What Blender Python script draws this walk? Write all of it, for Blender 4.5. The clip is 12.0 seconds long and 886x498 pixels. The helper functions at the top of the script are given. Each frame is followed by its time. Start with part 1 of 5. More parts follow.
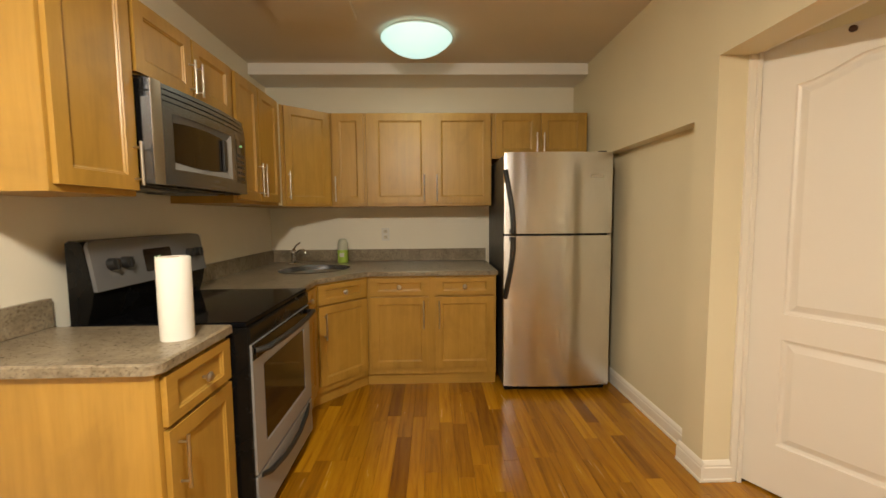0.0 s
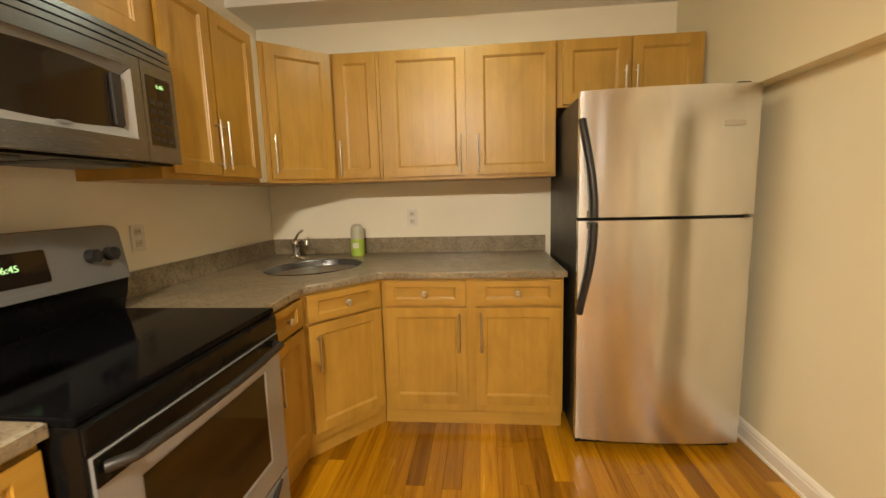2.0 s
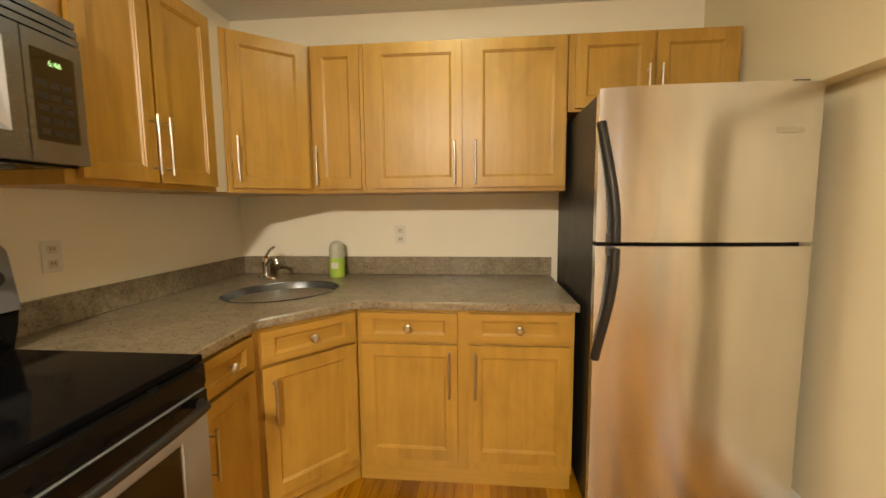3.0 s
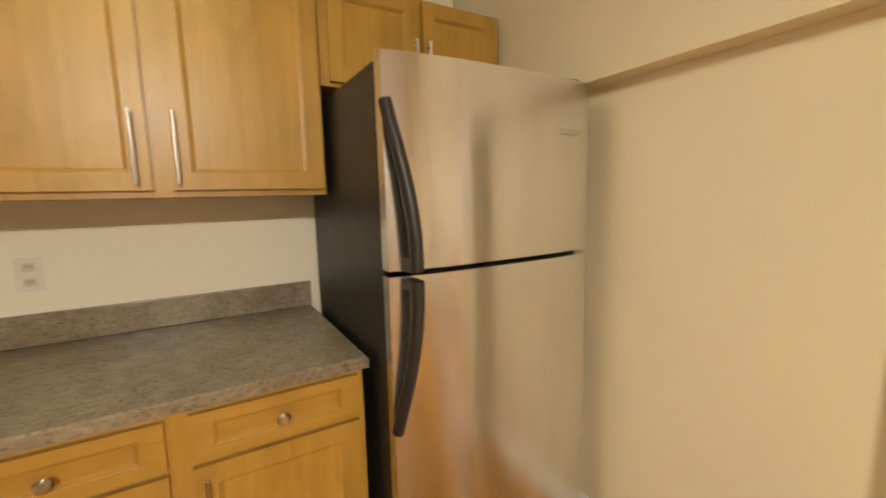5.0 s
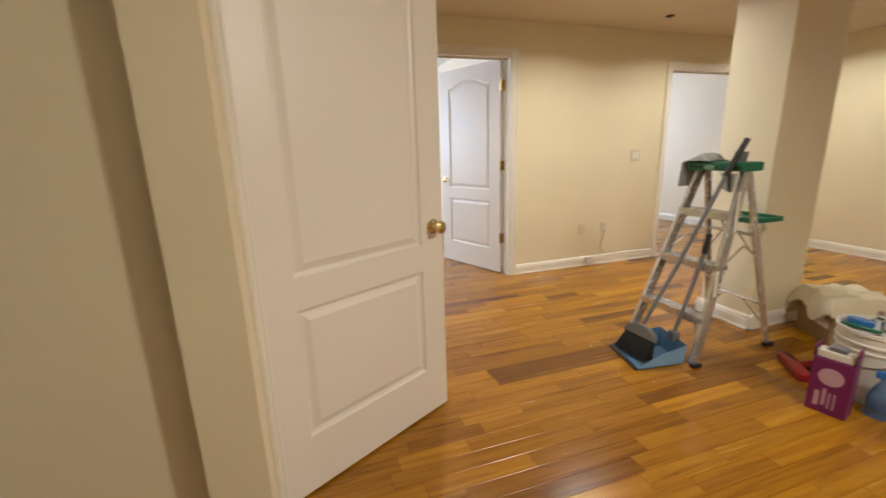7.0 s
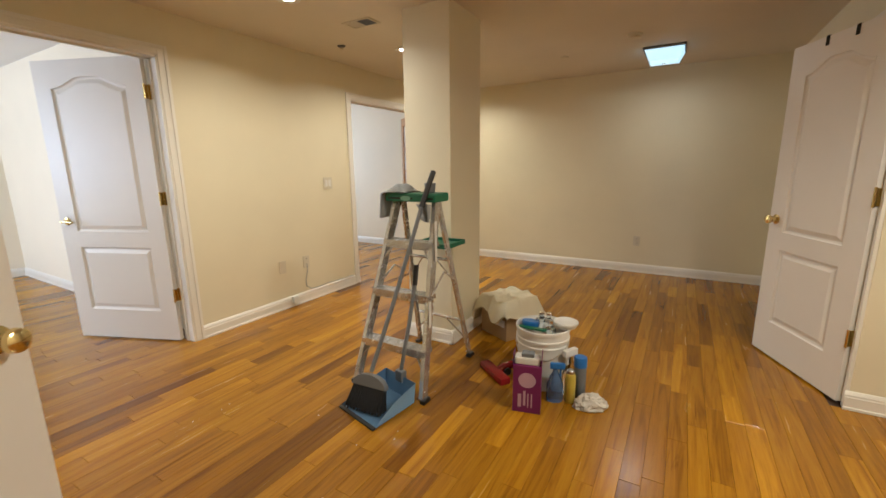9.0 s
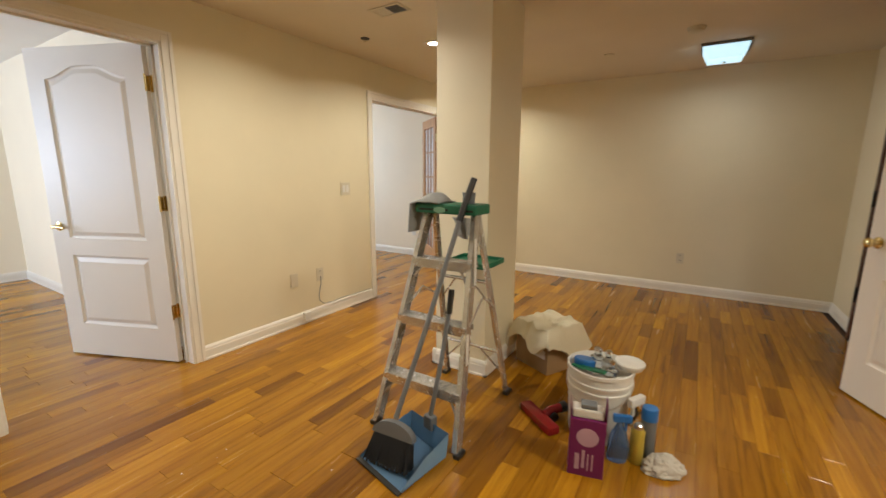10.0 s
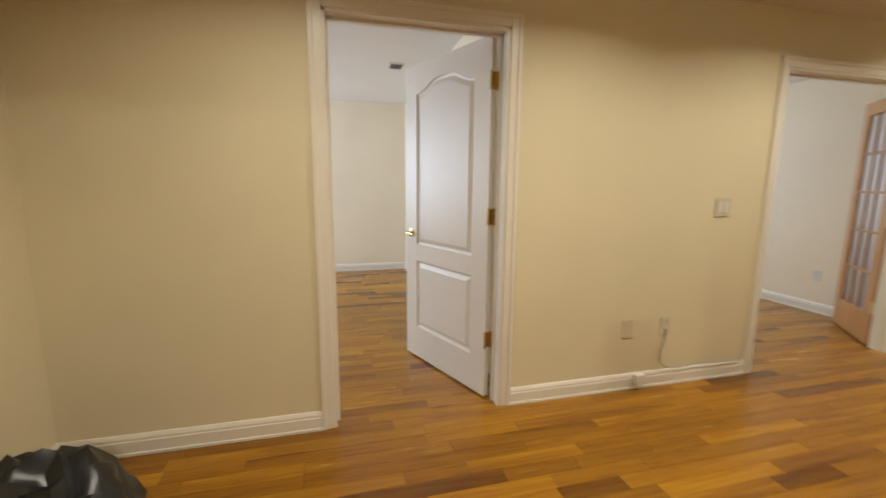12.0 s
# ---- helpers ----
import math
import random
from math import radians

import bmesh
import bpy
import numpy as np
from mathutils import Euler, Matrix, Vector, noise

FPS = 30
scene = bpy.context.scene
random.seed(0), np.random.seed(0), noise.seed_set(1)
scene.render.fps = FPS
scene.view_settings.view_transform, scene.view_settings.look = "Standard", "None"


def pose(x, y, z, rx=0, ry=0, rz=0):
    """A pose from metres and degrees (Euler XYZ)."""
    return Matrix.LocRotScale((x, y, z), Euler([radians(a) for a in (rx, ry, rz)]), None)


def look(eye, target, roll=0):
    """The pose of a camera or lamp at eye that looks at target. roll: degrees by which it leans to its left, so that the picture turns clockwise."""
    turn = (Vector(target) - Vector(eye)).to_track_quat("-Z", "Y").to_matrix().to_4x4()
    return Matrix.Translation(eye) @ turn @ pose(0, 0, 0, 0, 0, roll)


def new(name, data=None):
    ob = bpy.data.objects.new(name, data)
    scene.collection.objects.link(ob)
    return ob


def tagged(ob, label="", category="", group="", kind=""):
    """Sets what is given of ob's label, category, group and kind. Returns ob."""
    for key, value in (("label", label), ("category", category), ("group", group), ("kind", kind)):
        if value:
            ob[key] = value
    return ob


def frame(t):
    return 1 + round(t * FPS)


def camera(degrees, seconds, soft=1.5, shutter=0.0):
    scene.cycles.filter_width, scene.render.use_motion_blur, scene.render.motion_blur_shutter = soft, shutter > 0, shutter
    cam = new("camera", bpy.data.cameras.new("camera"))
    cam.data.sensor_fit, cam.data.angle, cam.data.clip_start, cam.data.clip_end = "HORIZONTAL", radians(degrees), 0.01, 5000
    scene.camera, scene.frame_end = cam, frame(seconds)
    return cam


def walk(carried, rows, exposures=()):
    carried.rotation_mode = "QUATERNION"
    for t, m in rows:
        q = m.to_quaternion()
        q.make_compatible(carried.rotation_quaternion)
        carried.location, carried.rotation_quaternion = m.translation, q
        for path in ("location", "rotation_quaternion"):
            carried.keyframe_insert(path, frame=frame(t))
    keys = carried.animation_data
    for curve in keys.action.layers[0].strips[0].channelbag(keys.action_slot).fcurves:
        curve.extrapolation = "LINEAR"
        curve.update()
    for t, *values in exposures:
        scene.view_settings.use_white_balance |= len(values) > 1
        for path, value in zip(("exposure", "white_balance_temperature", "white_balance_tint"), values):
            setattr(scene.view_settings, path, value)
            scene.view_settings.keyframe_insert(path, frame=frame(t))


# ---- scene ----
cam = camera(94.6, 12.0, 1.5, 0.3)
PATH = [
    (0, (0.311, 0.765, 1.287), (0.363, 2.758, 1.126), -0.5),
    (0.5, (0.332, 1.002, 1.297), (0.388, 2.992, 1.107), -0.6),
    (1, (0.29, 1.238, 1.285), (0.293, 3.223, 1.043), -1.9),
    (1.5, (0.285, 1.457, 1.282), (0.212, 3.435, 0.997), -3.1),
    (2, (0.367, 1.677, 1.286), (0.178, 3.65, 1.018), -1.6),
    (2.5, (0.396, 1.831, 1.295), (0.194, 3.805, 1.043), -0.6),
    (2.7, (0.384, 1.906, 1.294), (0.184, 3.883, 1.063), -0.6),
    (4.5, (0.418, 2.572, 1.353), (0.872, 4.513, 1.189), -0.4),
    (5, (0.404, 2.634, 1.355), (1.405, 4.346, 1.098), -1.4),
    (5.5, (0.39, 2.658, 1.374), (1.899, 3.901, 0.953), -1.0),
    (6, (0.377, 2.635, 1.27), (2.245, 3.21, 0.845), -1.5),
    (6.5, (0.389, 2.52, 1.243), (2.333, 2.448, 0.779), -1.9),
    (7, (0.465, 2.428, 1.247), (2.311, 1.821, 0.775), -1.6),
    (7.5, (0.557, 2.326, 1.271), (2.245, 1.352, 0.819), -0.8),
    (7.7, (0.599, 2.297, 1.286), (2.202, 1.192, 0.829), -0.8),
    (9.3, (0.958, 2.075, 1.285), (1.898, 0.351, 0.906), -0.4),
    (9.5, (1.014, 2.016, 1.287), (1.96, 0.293, 0.915), -0.0),
    (10, (1.199, 1.888, 1.288), (2.238, 0.218, 0.921), 0.3),
    (10.5, (1.429, 1.771, 1.286), (2.637, 0.217, 0.932), -0.4),
    (11, (1.607, 1.631, 1.271), (3.058, 0.301, 0.919), -0.1),
    (11.5, (1.747, 1.483, 1.262), (3.457, 0.503, 0.925), 0.7),
    (12, (1.952, 1.443, 1.257), (3.865, 0.948, 0.949), 0.5),
]
walk(cam, [(t, look(eye, target, roll)) for t, eye, target, roll in PATH],
     ((0.0, -0.20, 6850, 14), (1.0, 0.07, 7050, 14), (2.5, 0.50, 7250, 14), (4.5, 0.40, 7000, 14), (5.5, 0.16, 6450, 14), (6.0, -0.27, 6500, 14), (6.5, -0.40, 6350, 14),
      (7.0, -0.62, 6150, 14), (7.5, -0.68, 6100, 14), (9.5, -0.69, 6280, 12), (10.5, -0.73, 6500, 12), (12.0, -1.0, 6650, 11)))

# ---- world, sun and lamps ----
world = bpy.data.worlds.new("world")
scene.world = world
world.use_nodes = True
sky = world.node_tree.nodes.new("ShaderNodeTexSky")
sky.sky_type = 'NISHITA'
sky.sun_disc = False
sky.sun_elevation = radians(35)
sky.sun_rotation = radians(200)
world.node_tree.nodes["Background"].inputs[1].default_value = 0.1
world.node_tree.links.new(sky.outputs[0], world.node_tree.nodes["Background"].inputs[0])


def area_lamp(name, m, size, power, colour, size_y=None, spread=180):
    d = bpy.data.lights.new(name, 'AREA')
    d.energy, d.color, d.size, d.spread = power, colour, size, radians(spread)
    if size_y:
        d.shape, d.size_y = 'RECTANGLE', size_y
    else:
        d.shape = 'DISK'
    ob = new(name, d)
    ob.matrix_world = m
    return ob


WARM = (1.0, 0.94, 0.78)
KLAMP = (0.22, 3.66)
FLAMP = (1.14, -2.42)
ELAMP = (0.0, 0.60)
DOWN = [(3.38, -2.45), (3.175, -1.125), (3.12, 0.20), (3.07, 1.525)]
area_lamp("kitchen_light", pose(KLAMP[0], KLAMP[1], 2.375), 0.40, 3.3, (0.93, 1.0, 0.74))
area_lamp("hall_light", pose(FLAMP[0], FLAMP[1], 2.195), 0.24, 7.5, (1.0, 0.97, 0.88), 0.24)
# unseen lamp added over the entry, tilted to brighten the kitchen
area_lamp("entry_light", pose(ELAMP[0], ELAMP[1] + 0.04, 2.265, 19), 0.20, 77, WARM)
for lx, ly in DOWN:
    area_lamp("downlight_beam", pose(lx, ly, 2.318), 0.10, 20, WARM, spread=150)
# daylight through the windows of the two rooms beyond
area_lamp("window_light_north", pose(6.95, 4.19, 1.5, -90, 0, 0), 1.5, 175, (0.65, 0.785, 1.0), 1.3)
area_lamp("window_light_east", pose(7.56, -1.6, 1.5, 0, 90, 0), 1.3, 105, (0.70, 0.83, 1.0), 2.0)

# ---- materials ----


def shader(name, rough=0.5, metal=0.0):
    m = bpy.data.materials.new(name)
    m.use_nodes = True
    b = m.node_tree.nodes["Principled BSDF"]
    b.inputs["Roughness"].default_value = rough
    b.inputs["Metallic"].default_value = metal
    return m, m.node_tree.nodes, m.node_tree.links, b


def coords(n, l, scale, rnd=False, space="Object"):
    tc, mp = n.new("ShaderNodeTexCoord"), n.new("ShaderNodeMapping")
    mp.inputs["Scale"].default_value = scale
    l.new(tc.outputs[space], mp.inputs["Vector"])
    if rnd:
        oi, mul, comb = n.new("ShaderNodeObjectInfo"), n.new("ShaderNodeMath"), n.new("ShaderNodeCombineXYZ")
        mul.operation = 'MULTIPLY'
        mul.inputs[1].default_value = 37.0
        l.new(oi.outputs["Random"], mul.inputs[0])
        for k in range(3):
            l.new(mul.outputs[0], comb.inputs[k])
        l.new(comb.outputs[0], mp.inputs["Location"])
    return mp.outputs[0]


def noise_tex(n, l, vec, scale, detail=4.0, rough=0.55, dist=0.0):
    t = n.new("ShaderNodeTexNoise")
    t.inputs["Scale"].default_value, t.inputs["Detail"].default_value = scale, detail
    t.inputs["Roughness"].default_value, t.inputs["Distortion"].default_value = rough, dist
    l.new(vec, t.inputs["Vector"])
    return t.outputs["Fac"]


def ramp(n, l, fac, stops):
    r = n.new("ShaderNodeValToRGB")
    e = r.color_ramp.elements
    while len(e) < len(stops):
        e.new(0.5)
    for k, (p, c) in enumerate(stops):
        e[k].position, e[k].color = p, (*c, 1)
    l.new(fac, r.inputs[0])
    return r.outputs[0]


def mix(n, l, a, b, fac, kind='MIX'):
    x = n.new("ShaderNodeMix")
    x.data_type, x.blend_type = 'RGBA', kind
    for sock, v in ((x.inputs[0], fac), (x.inputs[6], a), (x.inputs[7], b)):
        if isinstance(v, (int, float)):
            sock.default_value = v
        elif isinstance(v, tuple):
            sock.default_value = (*v, 1)
        else:
            l.new(v, sock)
    return x.outputs[2]


def bump(n, l, b, height, strength, distance=0.01):
    k = n.new("ShaderNodeBump")
    k.inputs["Strength"].default_value, k.inputs["Distance"].default_value = strength, distance
    l.new(height, k.inputs["Height"])
    l.new(k.outputs[0], b.inputs["Normal"])


def vary_rough(n, l, b, fac, lo, hi):
    r = n.new("ShaderNodeMapRange")
    r.inputs["To Min"].default_value, r.inputs["To Max"].default_value = lo, hi
    l.new(fac, r.inputs["Value"])
    l.new(r.outputs[0], b.inputs["Roughness"])


def paint(name, colour, rough=0.55, grain=160.0, relief=0.12, stain=0.06):
    m, n, l, b = shader(name, rough)
    v = coords(n, l, (1, 1, 1))
    big, fine = noise_tex(n, l, v, 1.3, 5), noise_tex(n, l, v, grain, 3)
    dark = tuple(c * (1 - stain) for c in colour)
    light = tuple(min(1, c * (1 + stain * 0.5)) for c in colour)
    l.new(ramp(n, l, big, [(0.3, dark), (0.7, light)]), b.inputs["Base Color"])
    vary_rough(n, l, b, big, rough - 0.07, rough + 0.07)
    bump(n, l, b, fine, relief, 0.004)
    return m


def wood(name, dark, mid, light, rough=0.35, along='z', fine=1.0, island=None, coat=0.0, fleck=0.45):
    """Straight-grained timber. island: 'object' or 'island' varies each board's tone."""
    m, n, l, b = shader(name, rough)
    st = {'x': (1.2, 22, 22), 'y': (22, 1.2, 22), 'z': (22, 22, 1.2)}[along]
    v = coords(n, l, tuple(s * fine for s in st), rnd=(island == 'object'))
    if island == 'island':
        g = n.new("ShaderNodeNewGeometry")
        add, comb, mul = n.new("ShaderNodeVectorMath"), n.new("ShaderNodeCombineXYZ"), n.new("ShaderNodeMath")
        mul.operation = 'MULTIPLY'
        mul.inputs[1].default_value = 37.0
        l.new(g.outputs["Random Per Island"], mul.inputs[0])
        for k in range(3):
            l.new(mul.outputs[0], comb.inputs[k])
        l.new(v, add.inputs[0])
        l.new(comb.outputs[0], add.inputs[1])
        v, tone = add.outputs[0], g.outputs["Random Per Island"]
    elif island == 'object':
        tone = n.new("ShaderNodeObjectInfo").outputs["Random"]
    grain = noise_tex(n, l, v, 1.6, 7, 0.62, 0.8)
    pores = noise_tex(n, l, v, 9.0, 3, 0.6)
    col = ramp(n, l, grain, [(0.28, dark), (0.5, mid), (0.72, light)])
    if island:
        t = ramp(n, l, tone, [(0.0, (0.44, 0.36, 0.27)), (0.12, (0.76, 0.69, 0.58)), (0.5, (0.97, 0.95, 0.95)), (0.85, (1.10, 1.08, 1.0)), (1.0, (1.38, 1.42, 1.3))])
        col = mix(n, l, col, t, 1.0, 'MULTIPLY')
    else:
        blotch = noise_tex(n, l, coords(n, l, (1, 1, 0.6), rnd=True), 5.0, 4, 0.6, 0.6)
        col = mix(n, l, col, ramp(n, l, blotch, [(0.3, (0.84, 0.82, 0.78)), (0.5, (1, 1, 1)), (0.75, (1.07, 1.07, 1.08))]), 1.0, 'MULTIPLY')
    if island:
        streak = noise_tex(n, l, v, 0.55, 6, 0.66, 1.4)
        col = mix(n, l, col, ramp(n, l, streak, [(0.27, (0.34, 0.24, 0.16)), (0.36, (1, 1, 1))]), 0.85, 'MULTIPLY')
    flecks = ramp(n, l, pores, [(0.34, (0.62, 0.55, 0.48)), (0.46, (1, 1, 1))])
    col = mix(n, l, col, flecks, fleck, 'MULTIPLY')
    l.new(col, b.inputs["Base Color"])
    vary_rough(n, l, b, grain, rough - 0.06, rough + 0.08)
    b.inputs["Coat Weight"].default_value = coat
    b.inputs["Coat Roughness"].default_value = 0.13 if island else 0.34
    bump(n, l, b, pores, 0.06, 0.002)
    return m


def metal(name, colour, rough=0.3, along=None, streak=0.25, amount=1.0, dirt=0.94, spot=5.0):
    m, n, l, b = shader(name, rough, amount)
    b.inputs["Base Color"].default_value = (*colour, 1)
    sc = {'x': (3, 900, 900), 'y': (900, 3, 900), 'z': (900, 900, 3), None: (40, 40, 40)}[along]
    v = coords(n, l, sc)
    f = noise_tex(n, l, v, 1.0, 4)
    vary_rough(n, l, b, f, rough - 0.015, rough + 0.015)
    if streak:
        bump(n, l, b, f, streak, 0.0006)
    smudge = noise_tex(n, l, coords(n, l, (1, 1, 1)), spot, 5)
    l.new(ramp(n, l, smudge, [(0.3, tuple(c * dirt for c in colour)), (0.7, colour)]), b.inputs["Base Color"])
    return m


def plastic(name, colour, rough=0.4, relief=0.04):
    m, n, l, b = shader(name, rough)
    v = coords(n, l, (1, 1, 1))
    f, g = noise_tex(n, l, v, 9, 4), noise_tex(n, l, v, 220, 2)
    l.new(ramp(n, l, f, [(0.3, tuple(c * 0.9 for c in colour)), (0.7, colour)]), b.inputs["Base Color"])
    vary_rough(n, l, b, f, rough - 0.05, rough + 0.08)
    bump(n, l, b, g, relief, 0.001)
    return m


def glow(name, colour, strength):
    m, n, l, b = shader(name, 0.3)
    b.inputs["Base Color"].default_value = (0.8, 0.8, 0.8, 1)
    b.inputs["Emission Color"].default_value = (*colour, 1)
    b.inputs["Emission Strength"].default_value = strength
    return m


def clear(name, colour, rough=0.05, ior=1.45, weight=1.0):
    m, n, l, b = shader(name, rough)
    b.inputs["Base Color"].default_value = (*colour, 1)
    b.inputs["Transmission Weight"].default_value = weight
    b.inputs["IOR"].default_value = ior
    return m


def granite():
    m, n, l, b = shader("granite", 0.16)
    v = coords(n, l, (1, 1, 1))
    swirl = noise_tex(n, l, v, 6.0, 7, 0.65, 1.6)
    speck = noise_tex(n, l, v, 90, 5, 0.7)
    vein = noise_tex(n, l, coords(n, l, (2.6, 4.5, 4.0)), 1.4, 7, 0.62, 2.6)
    c1 = ramp(n, l, swirl, [(0.28, (0.16, 0.128, 0.084)), (0.48, (0.25, 0.207, 0.143)), (0.62, (0.31, 0.262, 0.187)), (0.8, (0.41, 0.352, 0.262))])
    c2 = ramp(n, l, speck, [(0.34, (0.25, 0.2, 0.16)), (0.5, (1, 1, 1)), (0.68, (1.25, 1.2, 1.1))])
    c3 = ramp(n, l, vein, [(0.40, (1, 1, 1)), (0.49, (0.68, 0.60, 0.52)), (0.56, (1, 1, 1))])
    l.new(mix(n, l, mix(n, l, c1, c2, 0.55, 'MULTIPLY'), c3, 0.45, 'MULTIPLY'), b.inputs["Base Color"])
    vary_rough(n, l, b, speck, 0.22, 0.36)
    return m


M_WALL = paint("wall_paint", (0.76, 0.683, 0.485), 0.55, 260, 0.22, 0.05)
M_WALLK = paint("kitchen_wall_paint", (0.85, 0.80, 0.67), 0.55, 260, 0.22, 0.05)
M_ROOM = paint("pale_room_paint", (0.88, 0.79, 0.62), 0.55, 260, 0.2, 0.04)
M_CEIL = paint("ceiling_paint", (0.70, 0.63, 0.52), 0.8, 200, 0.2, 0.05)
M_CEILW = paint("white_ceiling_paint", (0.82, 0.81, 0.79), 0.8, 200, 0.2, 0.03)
M_TRIM = paint("trim_paint", (0.80, 0.76, 0.67), 0.32, 90, 0.05, 0.04)
M_DOOR = paint("door_paint", (0.80, 0.755, 0.68), 0.38, 300, 0.12, 0.03)
FL = ((0.205, 0.077, 0.003), (0.345, 0.151, 0.006), (0.420, 0.201, 0.009))
M_PLANK = wood("floor_oak", *FL, 0.24, 'y', 0.8, 'object', 0.06, 0.3)
M_PLANKS = wood("floor_oak_joined", *FL, 0.24, 'y', 0.8, 'island', 0.06, 0.3)
M_GAP = paint("floor_joint", (0.06, 0.03, 0.012), 0.8)
M_MAPLE = wood("maple_upright", (0.365, 0.198, 0.032), (0.42, 0.236, 0.041), (0.46, 0.263, 0.050), 0.36, 'z', 0.6, None, 0.14, 0.15)
M_MAPLEH = wood("maple_level", (0.365, 0.198, 0.032), (0.42, 0.236, 0.041), (0.46, 0.263, 0.050), 0.36, 'x', 0.6, None, 0.14, 0.15)
M_GRANITE = granite()
def steel():
    """Sheet brushed sideways: reflections smear upright."""
    m, n, l, b = shader("brushed_steel", 0.30, 1.0)
    b.inputs["Anisotropic"].default_value = 0.85
    up = n.new("ShaderNodeCombineXYZ")
    up.inputs[2].default_value = 1.0
    l.new(up.outputs[0], b.inputs["Tangent"])
    streaks = noise_tex(n, l, coords(n, l, (5, 700, 700)), 1.0, 4)
    smudge = noise_tex(n, l, coords(n, l, (3.0, 1, 0.9)), 2.2, 5)
    l.new(ramp(n, l, smudge, [(0.3, (0.63, 0.635, 0.635)), (0.7, (0.73, 0.735, 0.735))]), b.inputs["Base Color"])
    vary_rough(n, l, b, mix(n, l, streaks, smudge, 0.5), 0.17, 0.29)
    bump(n, l, b, noise_tex(n, l, coords(n, l, (9.0, 1, 1.3)), 1.0, 2, 0.4), 0.35, 0.006)
    return m


M_STEEL = steel()
M_STEELX = metal("brushed_steel_level", (0.20, 0.215, 0.24), 0.27, 'x', 0.0, 0.85)
M_OVEN = metal("oven_steel", (0.33, 0.335, 0.34), 0.34, 'x', 0.0, 0.35)
M_NICKEL = metal("satin_nickel", (0.60, 0.57, 0.53), 0.28, None, 0.02)
M_CHROME = metal("chrome", (0.8, 0.8, 0.8), 0.10, None, 0.05)
M_BRASS = metal("brass", (0.74, 0.59, 0.28), 0.20, None, 0.08)
M_ALU = metal("ladder_aluminium", (0.80, 0.79, 0.77), 0.27, None, 0.1, 0.78, 0.72, 26.0)
M_PANEL = metal("grey_control_panel", (0.17, 0.175, 0.185), 0.45, 'x', 0.0, 0.35)
M_BLACK = plastic("black_enamel", (0.005, 0.005, 0.005), 0.25)
M_BLACKM = plastic("black_textured", (0.018, 0.017, 0.016), 0.42, 0.3)
M_GLASSTOP = plastic("ceramic_cooktop", (0.004, 0.004, 0.005), 0.07, 0.0)
for m_, lv in ((M_BLACK, 0.22), (M_GLASSTOP, 0.05), (M_PLANK, 0.40), (M_PLANKS, 0.40)):
    m_.node_tree.nodes["Principled BSDF"].inputs["Specular IOR Level"].default_value = lv
M_DARKGLASS = plastic("smoked_glass", (0.016, 0.011, 0.008), 0.06, 0.0)
M_GREEN = plastic("green_plastic", (0.008, 0.15, 0.075), 0.45)
M_BLUE = plastic("dustpan_blue", (0.20, 0.38, 0.60), 0.45)
M_GREY = plastic("grey_plastic", (0.17, 0.18, 0.19), 0.5)
M_MIDGREY = plastic("socket_grey", (0.36, 0.35, 0.32), 0.5)
M_BRISTLE = paint("bristles", (0.012, 0.012, 0.013), 0.8, 500, 1.0)
M_WHITE = plastic("white_plastic", (0.76, 0.74, 0.68), 0.4)
M_PLATE = plastic("cream_wall_plate", (0.66, 0.60, 0.46), 0.4)
M_RED = plastic("red_plastic", (0.27, 0.010, 0.014), 0.2)
M_PURPLE = plastic("purple_card", (0.16, 0.012, 0.10), 0.45)
M_LILAC = plastic("lilac_print", (0.50, 0.33, 0.42), 0.45)
M_CARD = paint("cardboard", (0.36, 0.23, 0.11), 0.8, 120, 0.2, 0.12)
M_CLOTH = paint("canvas_cloth", (0.76, 0.69, 0.50), 0.9, 700, 0.5, 0.12)
M_RAG = paint("white_rag", (0.68, 0.63, 0.54), 0.9, 600, 0.5, 0.2)
M_GREYRAG = paint("grey_rag", (0.36, 0.37, 0.36), 0.9, 600, 0.5, 0.2)
M_PAPER = paint("paper_towel", (0.84, 0.82, 0.77), 0.9, 500, 0.4, 0.03)
M_BAG = plastic("black_bag", (0.016, 0.016, 0.016), 0.28, 0.3)
M_FRENCH = wood("french_door_oak", (0.38, 0.17, 0.05), (0.52, 0.26, 0.09), (0.60, 0.34, 0.14), 0.35, 'z', 0.7, None, 0.2)
M_MAHOGANY = wood("dark_door_wood", (0.05, 0.016, 0.008), (0.085, 0.028, 0.014), (0.12, 0.045, 0.02), 0.4, 'z', 0.7)
M_OBSCURE = clear("obscured_glass", (0.62, 0.55, 0.52), 0.35)
M_CLEARP = clear("clear_plastic", (0.9, 0.95, 1.0), 0.08, 1.4)
M_BLUELIQ = clear("blue_liquid", (0.25, 0.42, 0.75), 0.12, 1.35, 0.8)
M_FROST = plastic("frosted_plastic", (0.52, 0.54, 0.44), 0.3)
M_MARK = plastic("pale_green_print", (0.20, 0.42, 0.30), 0.45)
M_LIME = plastic("lime_label", (0.42, 0.62, 0.10), 0.35)
M_BLUECAP = plastic("blue_cap", (0.02, 0.16, 0.48), 0.35)
M_YELLOW = plastic("yellow_can", (0.52, 0.40, 0.06), 0.3)
M_DOME = glow("dome_glass", (0.55, 0.95, 0.90), 1.05)
M_SQUARE = glow("square_glass", (0.50, 0.84, 1.0), 1.7)
M_BULB = glow("downlight_bulb", (1.0, 0.94, 0.80), 30.0)
M_LED = glow("green_digits", (0.15, 1.0, 0.2), 0.6)
